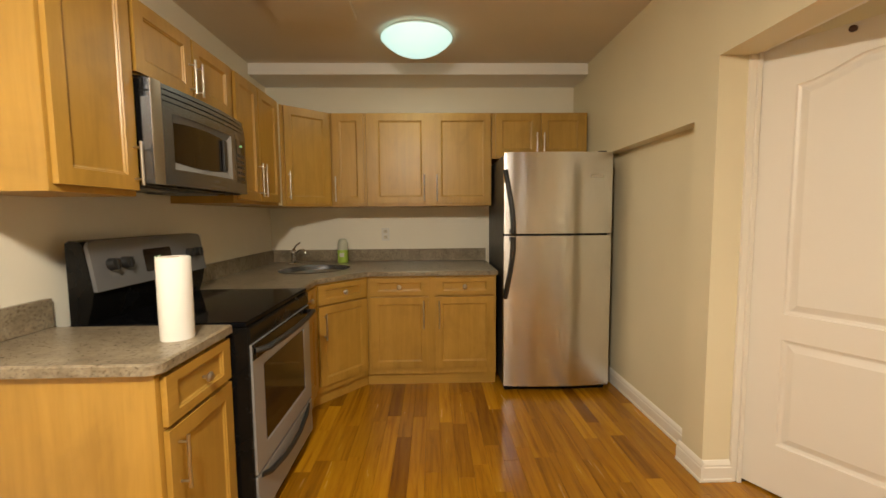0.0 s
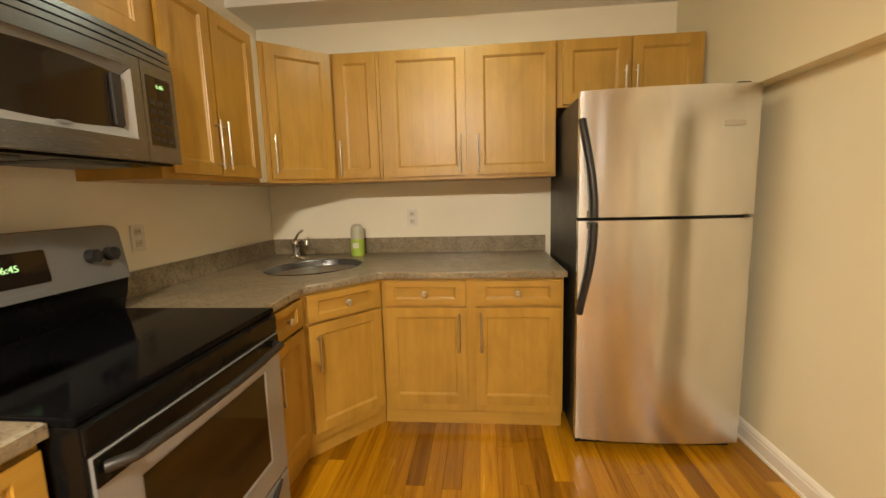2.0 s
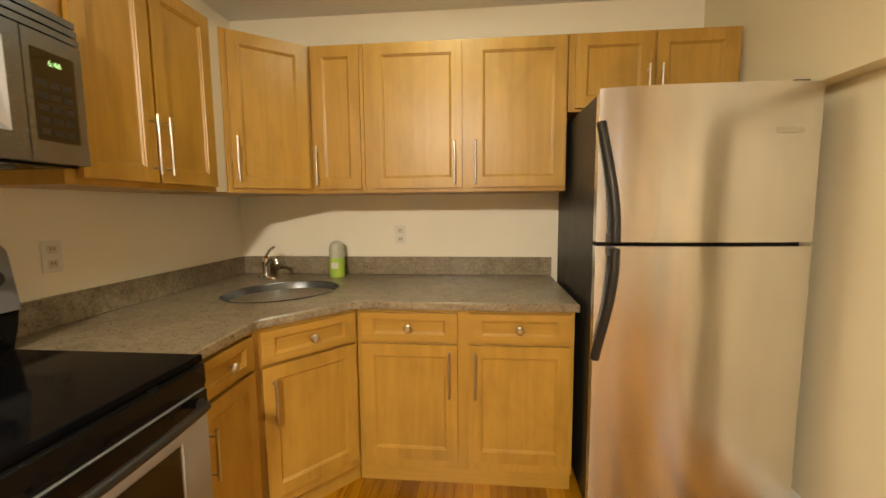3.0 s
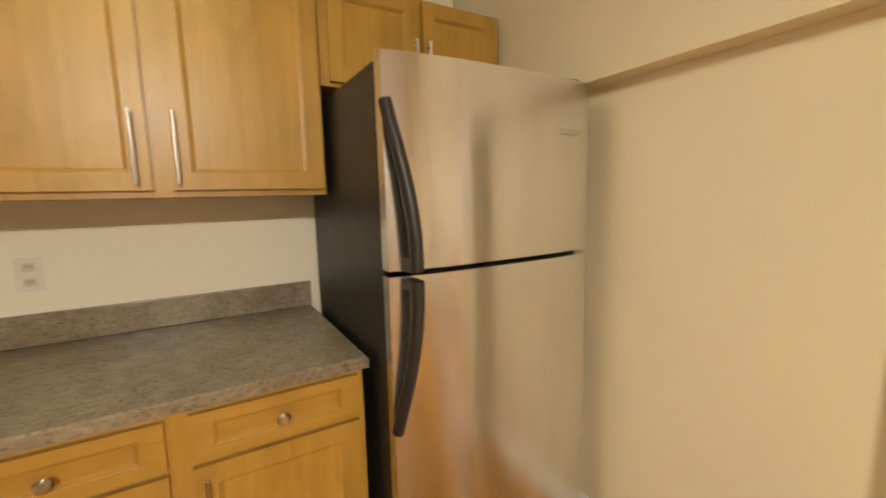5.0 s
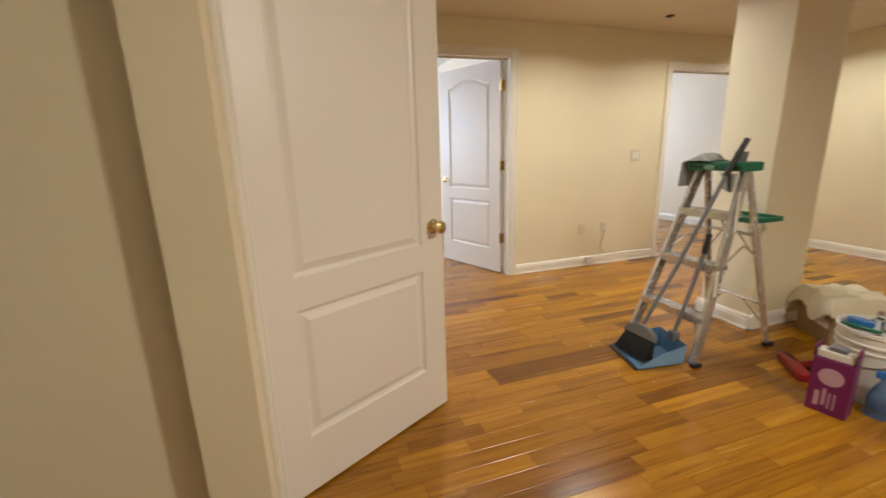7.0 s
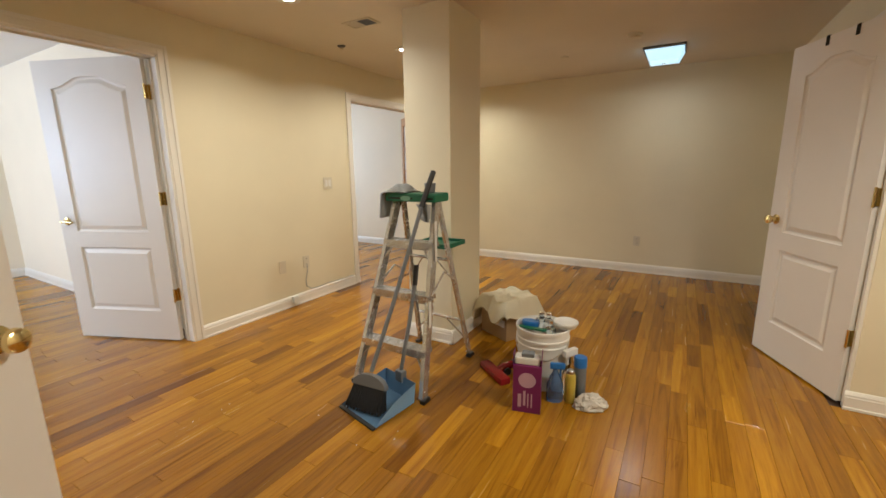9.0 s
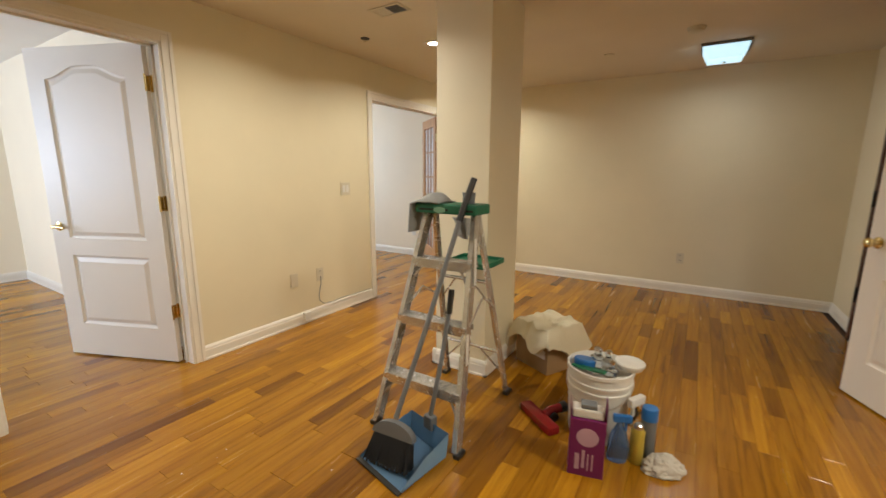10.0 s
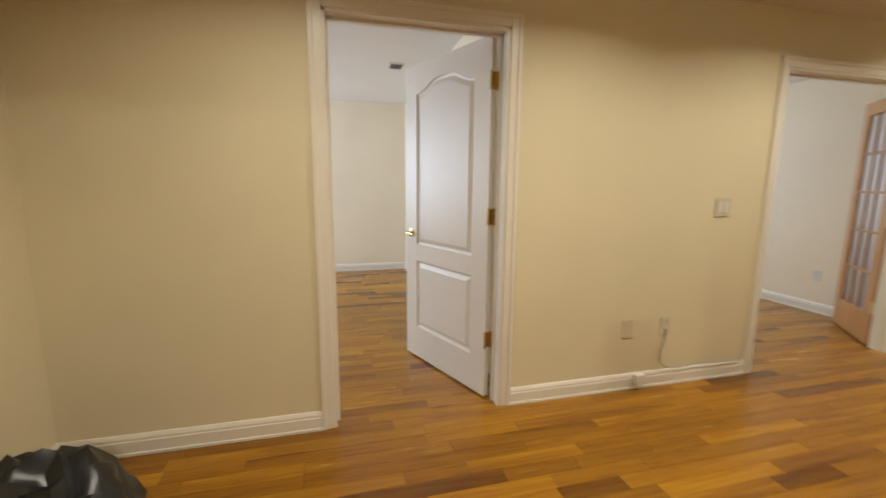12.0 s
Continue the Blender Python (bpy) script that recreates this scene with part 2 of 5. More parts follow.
M_DARK = paint("dark_void", (0.02, 0.018, 0.015), 0.8)

# ---- mesh helpers ----


def box(bm, x0, y0, z0, x1, y1, z1, bev=0.0):
    r = bmesh.ops.create_cube(bm, size=1.0, matrix=Matrix.LocRotScale(((x0 + x1) / 2, (y0 + y1) / 2, (z0 + z1) / 2), None, (abs(x1 - x0), abs(y1 - y0), abs(z1 - z0))))
    if bev:
        ed = {e for v in r["verts"] for e in v.link_edges}
        bmesh.ops.bevel(bm, geom=list(ed), offset=bev, segments=2, affect='EDGES', profile=0.6)
    return bm


def boxes(*bs, bev=0.0):
    bm = bmesh.new()
    for b in bs:
        box(bm, *b, bev=bev)
    return bm


def cyl(bm, p, q, r, r2=None, seg=16):
    p, q = Vector(p), Vector(q)
    d = q - p
    m = Matrix.Translation((p + q) / 2) @ d.to_track_quat('Z', 'Y').to_matrix().to_4x4()
    bmesh.ops.create_cone(bm, cap_ends=True, segments=seg, radius1=r, radius2=r if r2 is None else r2, depth=d.length, matrix=m)
    return bm


def lathe(bm, profile, seg=24, m=None):
    """Turn a list of (radius, height) about z."""
    rings = []
    for r, z in profile:
        ring = []
        for k in range(seg):
            a = 2 * math.pi * k / seg
            v = Vector((r * math.cos(a), r * math.sin(a), z))
            ring.append(bm.verts.new(m @ v if m else v))
        rings.append(ring)
    for a, b in zip(rings, rings[1:]):
        for k in range(seg):
            bm.faces.new((a[k], a[(k + 1) % seg], b[(k + 1) % seg], b[k]))
    bm.faces.new(rings[0][::-1])
    bm.faces.new(rings[-1])
    return bm


def tube(bm, pts, r, seg=10):
    """A round bar through points."""
    pts = [Vector(p) for p in pts]
    rings = []
    for k, p in enumerate(pts):
        d = (pts[min(k + 1, len(pts) - 1)] - pts[max(k - 1, 0)]).normalized()
        q = d.to_track_quat('Z', 'Y').to_matrix()
        rings.append([bm.verts.new(p + q @ Vector((r * math.cos(2 * math.pi * s / seg), r * math.sin(2 * math.pi * s / seg), 0))) for s in range(seg)])
    for a, b in zip(rings, rings[1:]):
        best = min(range(seg), key=lambda o: sum((a[k].co - b[(k + o) % seg].co).length for k in range(0, seg, 3)))
        for k in range(seg):
            bm.faces.new((a[k], a[(k + 1) % seg], b[(k + 1 + best) % seg], b[(k + best) % seg]))
    bm.faces.new(rings[0][::-1])
    bm.faces.new(rings[-1])
    return bm


def extrude_poly(bm, pts, z0, z1):
    """A prism over the outline pts, (x, y)."""
    a = [bm.verts.new((x, y, z0)) for x, y in pts]
    b = [bm.verts.new((x, y, z1)) for x, y in pts]
    bm.faces.new(a[::-1])
    bm.faces.new(b)
    for k in range(len(pts)):
        j = (k + 1) % len(pts)
        bm.faces.new((a[k], a[j], b[j], b[k]))
    return bm


def mesh_of(name, bm, material, smooth=False):
    bmesh.ops.recalc_face_normals(bm, faces=bm.faces)
    me = bpy.data.meshes.new(name)
    bm.to_mesh(me)
    bm.free()
    me.materials.append(material)
    if smooth:
        me.polygons.foreach_set("use_smooth", [True] * len(me.polygons))
        me.set_sharp_from_angle(angle=radians(38))
    return me


def part(name, bm, material, parent, label="", smooth=False):
    ob = new(name, mesh_of(name, bm, material, smooth))
    ob.parent = parent
    return tagged(ob, label)


def thing(name, m, label, category, group=""):
    ob = new(name)
    ob.empty_display_size = 0.1
    ob.matrix_world = m
    return tagged(ob, label, category, group)


def solid(name, bm, material, label, category, group="", m=None, smooth=False):
    ob = new(name, mesh_of(name, bm, material, smooth))
    if m:
        ob.matrix_world = m
    return tagged(ob, label, category, group)


def setting(name, bm, material, label="", smooth=False):
    return tagged(new(name, mesh_of(name, bm, material, smooth)), label, "", "", "structure")


def inset(pts, d):
    """Move a closed counter-clockwise outline inwards by d."""
    out, k = [], len(pts)
    for i in range(k):
        a, b, c = Vector(pts[i - 1]), Vector(pts[i]), Vector(pts[(i + 1) % k])
        n1 = Vector((-(b - a).y, (b - a).x)).normalized()
        n2 = Vector((-(c - b).y, (c - b).x)).normalized()
        s = n1 + n2
        out.append(tuple(b + s * (d / max(0.25, s.dot(n1)))))
    return out


def panelled(w, h, t, panels, profile, both=False):
    """A door leaf from x 0 to w and z 0 to h, front at y 0, back at y t, with moulded panels: outlines and (inset, depth) steps."""
    bm = bmesh.new()
    sides = [(0.0, 1.0, 0)] + ([(t, -1.0, 1)] if both else [])
    rims = []
    for y, sgn, flip in sides:
        rim = [bm.verts.new((x, y, z)) for x, z in ((0, 0), (w, 0), (w, h), (0, h))]
        rims.append(rim)
        edges = [bm.edges.new((rim[k], rim[(k + 1) % 4])) for k in range(4)]
        for pts in panels:
            prev = None
            for ins, dep in profile:
                loop = [bm.verts.new((x, y + sgn * dep, z)) for x, z in (inset(pts, ins) if ins else pts)]
                if prev is None:
                    edges += [bm.edges.new((loop[k], loop[(k + 1) % len(loop)])) for k in range(len(loop))]
                else:
                    for k in range(len(loop)):
                        j = (k + 1) % len(loop)
                        bm.faces.new((prev[k], prev[j], loop[j], loop[k]))
                prev = loop
            bm.faces.new(prev)
        bmesh.ops.triangle_fill(bm, use_beauty=True, use_dissolve=False, edges=edges, normal=(0, -1, 0))
    if not both:
        back = [bm.verts.new((x, t, z)) for x, z in ((0, 0), (w, 0), (w, h), (0, h))]
        bm.faces.new(back)
        rims.append(back)
    for k in range(4):
        j = (k + 1) % 4
        bm.faces.new((rims[0][k], rims[0][j], rims[1][j], rims[1][k]))
    return bm


def rect(x0, z0, x1, z1):
    return [(x0, z0), (x1, z0), (x1, z1), (x0, z1)]


def baseboard(p, q, side, material=None):
    """A moulded skirting from p to q; side: 1 if the room lies to the left of the way from p to q."""
    p, q = Vector((*p, 0)), Vector((*q, 0))
    d = (q - p).normalized()
    nrm = Vector((-d.y, d.x, 0)) * side
    prof = [(0, 0.001), (0.020, 0.001), (0.020, 0.014), (0.016, 0.018), (0.016, 0.070), (0.013, 0.075), (0.013, 0.084), (0.009, 0.093), (0.004, 0.101), (0, 0.103)]
    bm = bmesh.new()
    ends = [[bm.verts.new(e + nrm * o + Vector((0, 0, z))) for o, z in prof] for e in (p, q)]
    for k in range(len(prof)):
        j = (k + 1) % len(prof)
        bm.faces.new((ends[0][k], ends[0][j], ends[1][j], ends[1][k]))
    bm.faces.new(ends[0])
    bm.faces.new(ends[1][::-1])
    return setting("baseboard", bm, material or M_TRIM)


def casing(x, y0, y1, top, side, width=0.062):
    """Moulded trim round an opening in a wall at x, from y0 to y1 and up to top; side: the way that it stands proud."""
    t1, t2 = x + side * 0.012, x + side * 0.019
    w = width
    return boxes((x, y0 - w, 0, t1, y0, top + w), (x, y1, 0, t1, y1 + w, top + w), (x, y0, top, t1, y1, top + w),
                 (t1, y0 - w, 0, t2, y0 - w + 0.022, top + w), (t1, y1 + w - 0.022, 0, t2, y1 + w, top + w), (t1, y0 - w + 0.022, top + w - 0.022, t2, y1 + w - 0.022, top + w), bev=0.003)


def wall_y(x0, x1, y0, y1, h, openings=()):
    """A wall along y with openings (from, to, bottom, top)."""
    bm, at = bmesh.new(), y0
    for a, b, lo, hi in sorted(openings):
        box(bm, x0, at, 0, x1, a, h)
        if lo > 0:
            box(bm, x0, a, 0, x1, b, lo)
        box(bm, x0, a, hi, x1, b, h)
        at = b
    box(bm, x0, at, 0, x1, y1, h)
    return bm


# ---- the large structure ----
HK, HL = 2.52, 2.33          # ceiling heights: kitchen, living room
XL, YB = -1.15, 4.52         # kitchen: left and back wall
XP, XR = 1.60, 1.685        # kitchen: right wall, and its recess
XA, YN, YF = 4.0, 2.69, -3.2  # living room: door wall, north wall, far wall
D1 = (0.570, 1.487)
D2 = (-2.66, -1.272)
DT, DT2 = 2.042, 1.995       # heads of the two doorways

setting("floor", boxes((-1.3, -3.5, -0.10, 8.4, 4.7, -0.012)), M_GAP, "dark joints under the oak strip floor")
setting("wall_kitchen_left", boxes((XL - 0.12, -0.62, 0, XL, YB + 0.12, HK + 0.05)), M_WALLK, "cream painted kitchen wall")
setting("wall_kitchen_back", boxes((XL, YB, 0, 1.76, YB + 0.12, HK + 0.05)), M_WALLK, "cream painted kitchen wall")
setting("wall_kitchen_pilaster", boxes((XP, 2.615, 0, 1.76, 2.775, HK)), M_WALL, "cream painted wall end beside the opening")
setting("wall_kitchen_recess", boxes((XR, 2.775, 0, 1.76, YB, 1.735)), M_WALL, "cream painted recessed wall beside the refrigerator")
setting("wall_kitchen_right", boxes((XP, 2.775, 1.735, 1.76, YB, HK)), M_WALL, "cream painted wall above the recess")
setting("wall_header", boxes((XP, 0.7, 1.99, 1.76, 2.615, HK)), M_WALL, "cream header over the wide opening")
setting("beam", boxes((XL, 4.18, 2.43, XP, YB, HK)), M_CEILW, "painted boxed beam above the wall cabinets")
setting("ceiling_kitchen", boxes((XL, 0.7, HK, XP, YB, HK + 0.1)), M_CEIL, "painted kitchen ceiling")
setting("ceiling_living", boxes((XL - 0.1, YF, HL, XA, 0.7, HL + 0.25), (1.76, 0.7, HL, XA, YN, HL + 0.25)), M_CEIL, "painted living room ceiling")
setting("wall_living_north", boxes((1.76, YN, 0, XA, YN + 0.12, HL)), M_WALL, "cream painted wall")
setting("wall_living_far", boxes((-0.12, YF - 0.12, 0, XA + 0.12, YF, HL)), M_WALL, "cream painted wall")
setting("wall_living_doors", wall_y(XA, XA + 0.12, YF, YN + 0.12, HL + 0.05, ((D1[0], D1[1], 0, DT), (D2[0], D2[1], 0, DT2))), M_WALL, "cream wall with two white-trimmed doorways")
setting("wall_entry", wall_y(-0.12, 0.03, YF, -0.62, HL, ((-2.42, -1.56, 0, 2.02), (-1.44, -0.69, 0, 2.02))), M_WALL, "cream wall with the entrance door")
setting("wall_entry_return", boxes((XL - 0.12, -0.74, 0, -0.12, -0.62, HL)), M_WALL, "cream painted wall")
setting("wall_closet", boxes((-0.72, -1.56, 0, -0.66, -0.60, HL), (-0.66, -1.56, 0, -0.12, -1.50, HL)), M_ROOM, "plain closet wall behind the white door")
setting("column", boxes((2.262, -0.80, 0, 2.63, -0.33, HL), bev=0.004), M_WALL, "square cream painted structural column")
# rooms beyond
setting("wall_bedroom", boxes((8.0, 0.34, 0, 8.12, 4.32, 2.40), (XA + 0.12, 0.34, 0, 8.0, 0.46, 2.40)), M_ROOM, "pale painted bedroom wall")
setting("wall_bedroom_window", boxes((XA + 0.12, 4.2, 0, 6.13, 4.32, 2.40), (7.77, 4.2, 0, 8.0, 4.32, 2.40), (6.13, 4.2, 0, 7.77, 4.32, 0.8), (6.13, 4.2, 2.2, 7.77, 4.32, 2.40)), M_ROOM, "pale wall with the bedroom window")
setting("wall_bedroom_west", boxes((XA, YN + 0.12, 0, XA + 0.12, 4.32, 2.40)), M_ROOM, "pale painted bedroom wall")
setting("ceiling_bedroom", boxes((XA + 0.12, 0.34, 2.40, 8.12, 4.32, 2.50)), M_CEILW, "white bedroom ceiling")
setting("wall_second_room", boxes((XA + 0.12, -3.40, 0, 7.72, -3.28, 2.36), (7.6, -3.28, 0, 7.72, -2.7, 2.36), (7.6, -0.5, 0, 7.72, 0.34, 2.36), (7.6, -2.7, 0, 7.72, -0.5, 0.8), (7.6, -2.7, 2.2, 7.72, -0.5, 2.36)), M_ROOM, "pale painted wall of the second room")
setting("ceiling_second_room", boxes((XA + 0.12, -3.40, 2.36, 7.72, 0.34, 2.46)), M_CEILW, "white ceiling of the second room")
for nm, bs in (("window_1", ((6.13, 4.24, 0.8, 6.19, 4.30, 2.2), (7.71, 4.24, 0.8, 7.77, 4.30, 2.2), (6.19, 4.24, 0.8, 7.71, 4.30, 0.86), (6.19, 4.24, 2.14, 7.71, 4.30, 2.2), (6.92, 4.25, 0.86, 6.98, 4.29, 2.14))),
               ("window_2", ((7.63, -2.7, 0.8, 7.69, -2.64, 2.2), (7.63, -0.56, 0.8, 7.69, -0.5, 2.2), (7.63, -2.64, 0.8, 7.69, -0.56, 0.86), (7.63, -2.64, 2.14, 7.69, -0.56, 2.2), (7.64, -1.63, 0.86, 7.68, -1.57, 2.14)))):
    setting(nm, boxes(*bs), M_TRIM, "white window frame")

# skirting
for p, q, s in (((XR, YB - 0.6), (XR, 2.775), -1), ((XR, 2.775), (XP, 2.775), 1), ((XP, 2.795), (XP, 2.595), -1), ((XP, 2.615), (1.74, 2.615), -1),
                ((XA, D1[0] - 0.062), (XA, D2[1] + 0.062), -1), ((XA, YN), (XA, D1[1] + 0.062), -1), ((XA, D2[0] - 0.062), (XA, YF), -1),
                ((0.03, YF), (XA, YF), 1), ((0.03, -2.476), (0.03, YF), 1), ((0.05, -0.62), (-0.9, -0.62), -1), ((1.82, YN), (XA, YN), -1),
                ((2.262, -0.31), (2.262, -0.82), -1), ((2.242, -0.33), (2.65, -0.33), 1), ((2.63, -0.31), (2.63, -0.82), 1), ((2.242, -0.80), (2.65, -0.80), -1),
                ((8.0, 0.46), (8.0, 4.2), 1), ((XA + 0.12, 0.46), (8.0, 0.46), 1), ((XA + 0.12, -3.28), (7.6, -3.28), 1), ((XL, -0.6), (XL, 1.98), -1)):
    baseboard(p, q, s)
# trim round the doorways, with their linings
for (y0, y1), head in ((D1, DT), (D2, DT2)):
    setting("trim", casing(XA, y0, y1, head, -1), M_TRIM, "white moulded door casing")
    setting("trim", casing(XA + 0.12, y0, y1, head, 1), M_TRIM, "white moulded door casing")
    setting("trim", boxes((XA - 0.004, y0 - 0.002, 0, XA + 0.124, y0 + 0.014, head), (XA - 0.004, y1 - 0.014, 0, XA + 0.124, y1 + 0.002, head), (XA - 0.004, y0, head - 0.014, XA + 0.124, y1, head + 0.002),
                          (XA + 0.062, y0 + 0.014, 0, XA + 0.078, y0 + 0.026, head - 0.014), (XA + 0.062, y1 - 0.026, 0, XA + 0.078, y1 - 0.014, head - 0.014), (XA + 0.062, y0 + 0.014, head - 0.026, XA + 0.078, y1 - 0.014, head - 0.014)), M_TRIM, "white door lining with its stop")
setting("trim", boxes((1.762, 2.590, 0, 1.780, 2.660, 2.055), (1.732, 2.600, 0, 1.7615, 2.6145, 1.99), (1.762, 0.7, 1.992, 1.782, 2.588, 2.055), bev=0.002), M_TRIM, "white casing at the opening")
setting("trim", boxes((0.03, -2.475, 0, 0.085, -2.42, 2.08), (0.03, -1.56, 0, 0.045, -1.50, 2.08), (0.03, -2.42, 2.02, 0.045, -1.56, 2.08)), M_MAHOGANY, "dark brown entrance door frame")
setting("trim", boxes((0.03, -1.495, 0, 0.045, -1.46, 2.07), (0.03, -0.656, 0, 0.045, -0.624, 2.07), (0.03, -1.46, 2.02, 0.045, -0.656, 2.07)), M_TRIM, "white closet door casing")


def room_door(name, m, w, label, h=2.0, hooks=False, hinges=(0.36, 1.10, 1.84), lever=False, face_hinges=True):
    """A moulded two-panel door, hinged at x 0, its front at y 0."""
    t = 0.036
    st, mid = 0.132, 0.775
    lo = rect(st, 0.226, w - st, mid - 0.06)
    x0, x1, za, zb = st, w - st, h - 0.185, h - 0.115
    arch = [(x1, za)]
    for k in range(1, 12):
        u = k / 12.0
        s = 0.5 - 0.5 * math.cos(2 * math.pi * u)
        arch.append((x1 + (x0 - x1) * u, za + (zb - za) * min(1, s * 1.25 if s < 0.8 else 1)))
    up = [(x0, mid + 0.055), (x1, mid + 0.055)] + arch + [(x0, za)]
    door = thing(name, m, label, "door")
    door["kind"] = "structure"
    part("leaf", panelled(w, h, t, [lo, up], [(0, 0), (0.005, 0.009), (0.016, 0.013), (0.024, 0.011), (0.046, 0.002)], True), M_DOOR, door)
    for y, sg in ((0.0, -1), (t, 1)):
        bm = bmesh.new()
        kx, kz = w - 0.065, 0.908
        mm = Matrix.Translation((kx, y, kz)) @ pose(0, 0, 0, 90 if sg < 0 else -90)
        if lever:
            lathe(bm, [(0.028, 0.0), (0.030, 0.006), (0.012, 0.012), (0.011, 0.05)], 20, mm)
            tube(bm, [(kx, y + sg * 0.045, kz), (kx - 0.03, y + sg * 0.048, kz + 0.002), (kx - 0.09, y + sg * 0.046, kz - 0.004)], 0.009)
        else:
            lathe(bm, [(0.031, 0.0), (0.033, 0.006), (0.014, 0.012), (0.012, 0.030), (0.022, 0.036), (0.029, 0.048), (0.027, 0.060), (0.016, 0.067)], 22, mm)
        part("door_handle" if lever else "knob", bm, M_BRASS, door, "polished brass", True)
    for z in hinges:
        if face_hinges:
            bm = boxes((-0.030, -0.003, z - 0.05, 0.012, 0.001, z + 0.05))
            cyl(bm, (-0.006, -0.005, z - 0.05), (-0.006, -0.005, z + 0.05), 0.006, seg=10)
            part("hinge", bm, M_BRASS, door, "brass hinge")
        bm = boxes((-0.002, 0.004, z - 0.045, 0.002, t - 0.002, z + 0.045))
        cyl(bm, (-0.006, t + 0.004, z - 0.05), (-0.006, t + 0.004, z + 0.05), 0.006, seg=10)
        part("hinge", bm, M_BRASS, door, "brass hinge")
    if hooks:
        for x in (w * 0.35, w * 0.62):
            part("hook", boxes((x, -0.004, h - 0.05, x + 0.022, 0.0, h + 0.003), (x, 0.0, h, x + 0.022, t, h + 0.003), (x, t, h - 0.05, x + 0.022, t + 0.004, h + 0.003)), M_BLACK, door, "black over-door hook")
    return door


def door_pose(hx, hy, fx, fy, z=0.012):
    return pose(hx, hy, z, 0, 0, math.degrees(math.atan2(fy - hy, fx - hx)))


d1_leaf = room_door("door_1", door_pose(1.790, 2.614, 2.203, 1.858), 0.862, "open white moulded two-panel door with brass knob", hinges=(0.32, 1.075, 1.83), face_hinges=False)
part("peg", lathe(bmesh.new(), [(0.008, 0.0), (0.008, 0.012), (0.013, 0.016), (0.012, 0.024), (0.005, 0.027)], 16, Matrix.Translation((0.303, 0.0, 1.972)) @ pose(0, 0, 0, 90)), M_MAHOGANY, d1_leaf, "small brown peg", True)
room_door("door_2", door_pose(4.112, 0.598, 4.97, 0.948), 0.860, "open white moulded bedroom door with brass lever", 2.028, lever=True, hinges=(0.352, 1.072, 1.80))
room_door("door_3", door_pose(0.034, -0.678, 0.315, -1.32), 0.727, "half-open white closet door with brass knob", 1.965, hooks=True, face_hinges=False)

# french door of the second room
fd = thing("door_4", pose(4.14, -2.70, 0.012, 0, 0, -41), "open oak french door with glass panes", "door")
fd["kind"] = "structure"
FW, FH = 0.66, 1.98
part("door_frame", boxes((0, 0, 0, 0.10, 0.036, FH), (FW - 0.10, 0, 0, FW, 0.036, FH), (0.10, 0, 0, FW - 0.10, 0.036, 0.24), (0.10, 0, FH - 0.11, FW - 0.10, 0.036, FH), bev=0.003), M_FRENCH, fd)
for k in range(1, 5):
    z = 0.24 + (FH - 0.35) * k / 5
    part("muntin", boxes((0.10, 0.006, z - 0.011, FW - 0.10, 0.030, z + 0.011), bev=0.002), M_FRENCH, fd)
for k in (1, 2):
    x = 0.10 + (FW - 0.20) * k / 3
    part("muntin", boxes((x - 0.011, 0.007, 0.24, x + 0.011, 0.029, FH - 0.11), bev=0.002), M_FRENCH, fd)
for i in range(3):
    for k in range(5):
        x, z = 0.10 + (FW - 0.20) * i / 3, 0.24 + (FH - 0.35) * k / 5
        p = part("pane", boxes((x + 0.011, 0.016, z + 0.011, x + (FW - 0.2) / 3 - 0.011, 0.020, z + (FH - 0.35) / 5 - 0.011)), M_OBSCURE, fd, "obscured glass")
        p.visible_shadow = False
bm = lathe(bmesh.new(), [(0.026, 0), (0.028, 0.006), (0.011, 0.012), (0.010, 0.05)], 18, Matrix.Translation((FW - 0.05, 0, 0.95)) @ pose(0, 0, 0, 90))
tube(bm, [(FW - 0.05, -0.045, 0.95), (FW - 0.12, -0.047, 0.95)], 0.009)
part("door_handle", bm, M_BRASS, fd, "brass lever", True)
for z in (0.3, 1.0, 1.72):
    part("hinge", boxes((-0.004, 0.004, z - 0.05, -0.0005, 0.034, z + 0.05)), M_BRASS, fd, "brass hinge")

# entrance door, seen edge-on behind the closet door
ed = thing("door_5", pose(0.008, -2.415, 0.012, 0, 0, 90), "closed dark brown wooden entrance door", "door")
ed["kind"] = "structure"
part("leaf", panelled(0.85, 2.0, 0.04, [rect(0.12, 0.25, 0.73, 0.9), rect(0.12, 1.05, 0.73, 1.85)], [(0, 0), (0.012, 0.008), (0.05, 0.004)]), M_MAHOGANY, ed)
for z in (0.36, 1.10, 1.84):
    bm = boxes((-0.004, -0.076, z - 0.06, 0.002, -0.003, z + 0.06), (0.002, -0.006, z - 0.06, 0.05, -0.0005, z + 0.06))
    cyl(bm, (0.0, -0.084, z - 0.06), (0.0, -0.084, z + 0.06), 0.009, seg=10)
    part("hinge", bm, M_BLACKM, ed, "dark bronze hinge")

# ---- kitchen ----


def bar_pull(parent, x, z0, z1, y=-0.019):
    bm = tube(bmesh.new(), [(x, y - 0.030, z0), (x, y - 0.030, z1)], 0.0055, 10)
    for z in (z0 + 0.022, z1 - 0.022):
        cyl(bm, (x, y, z), (x, y - 0.030, z), 0.004, seg=8)
    part("handle", bm, M_NICKEL, parent, "satin nickel bar handle", True)


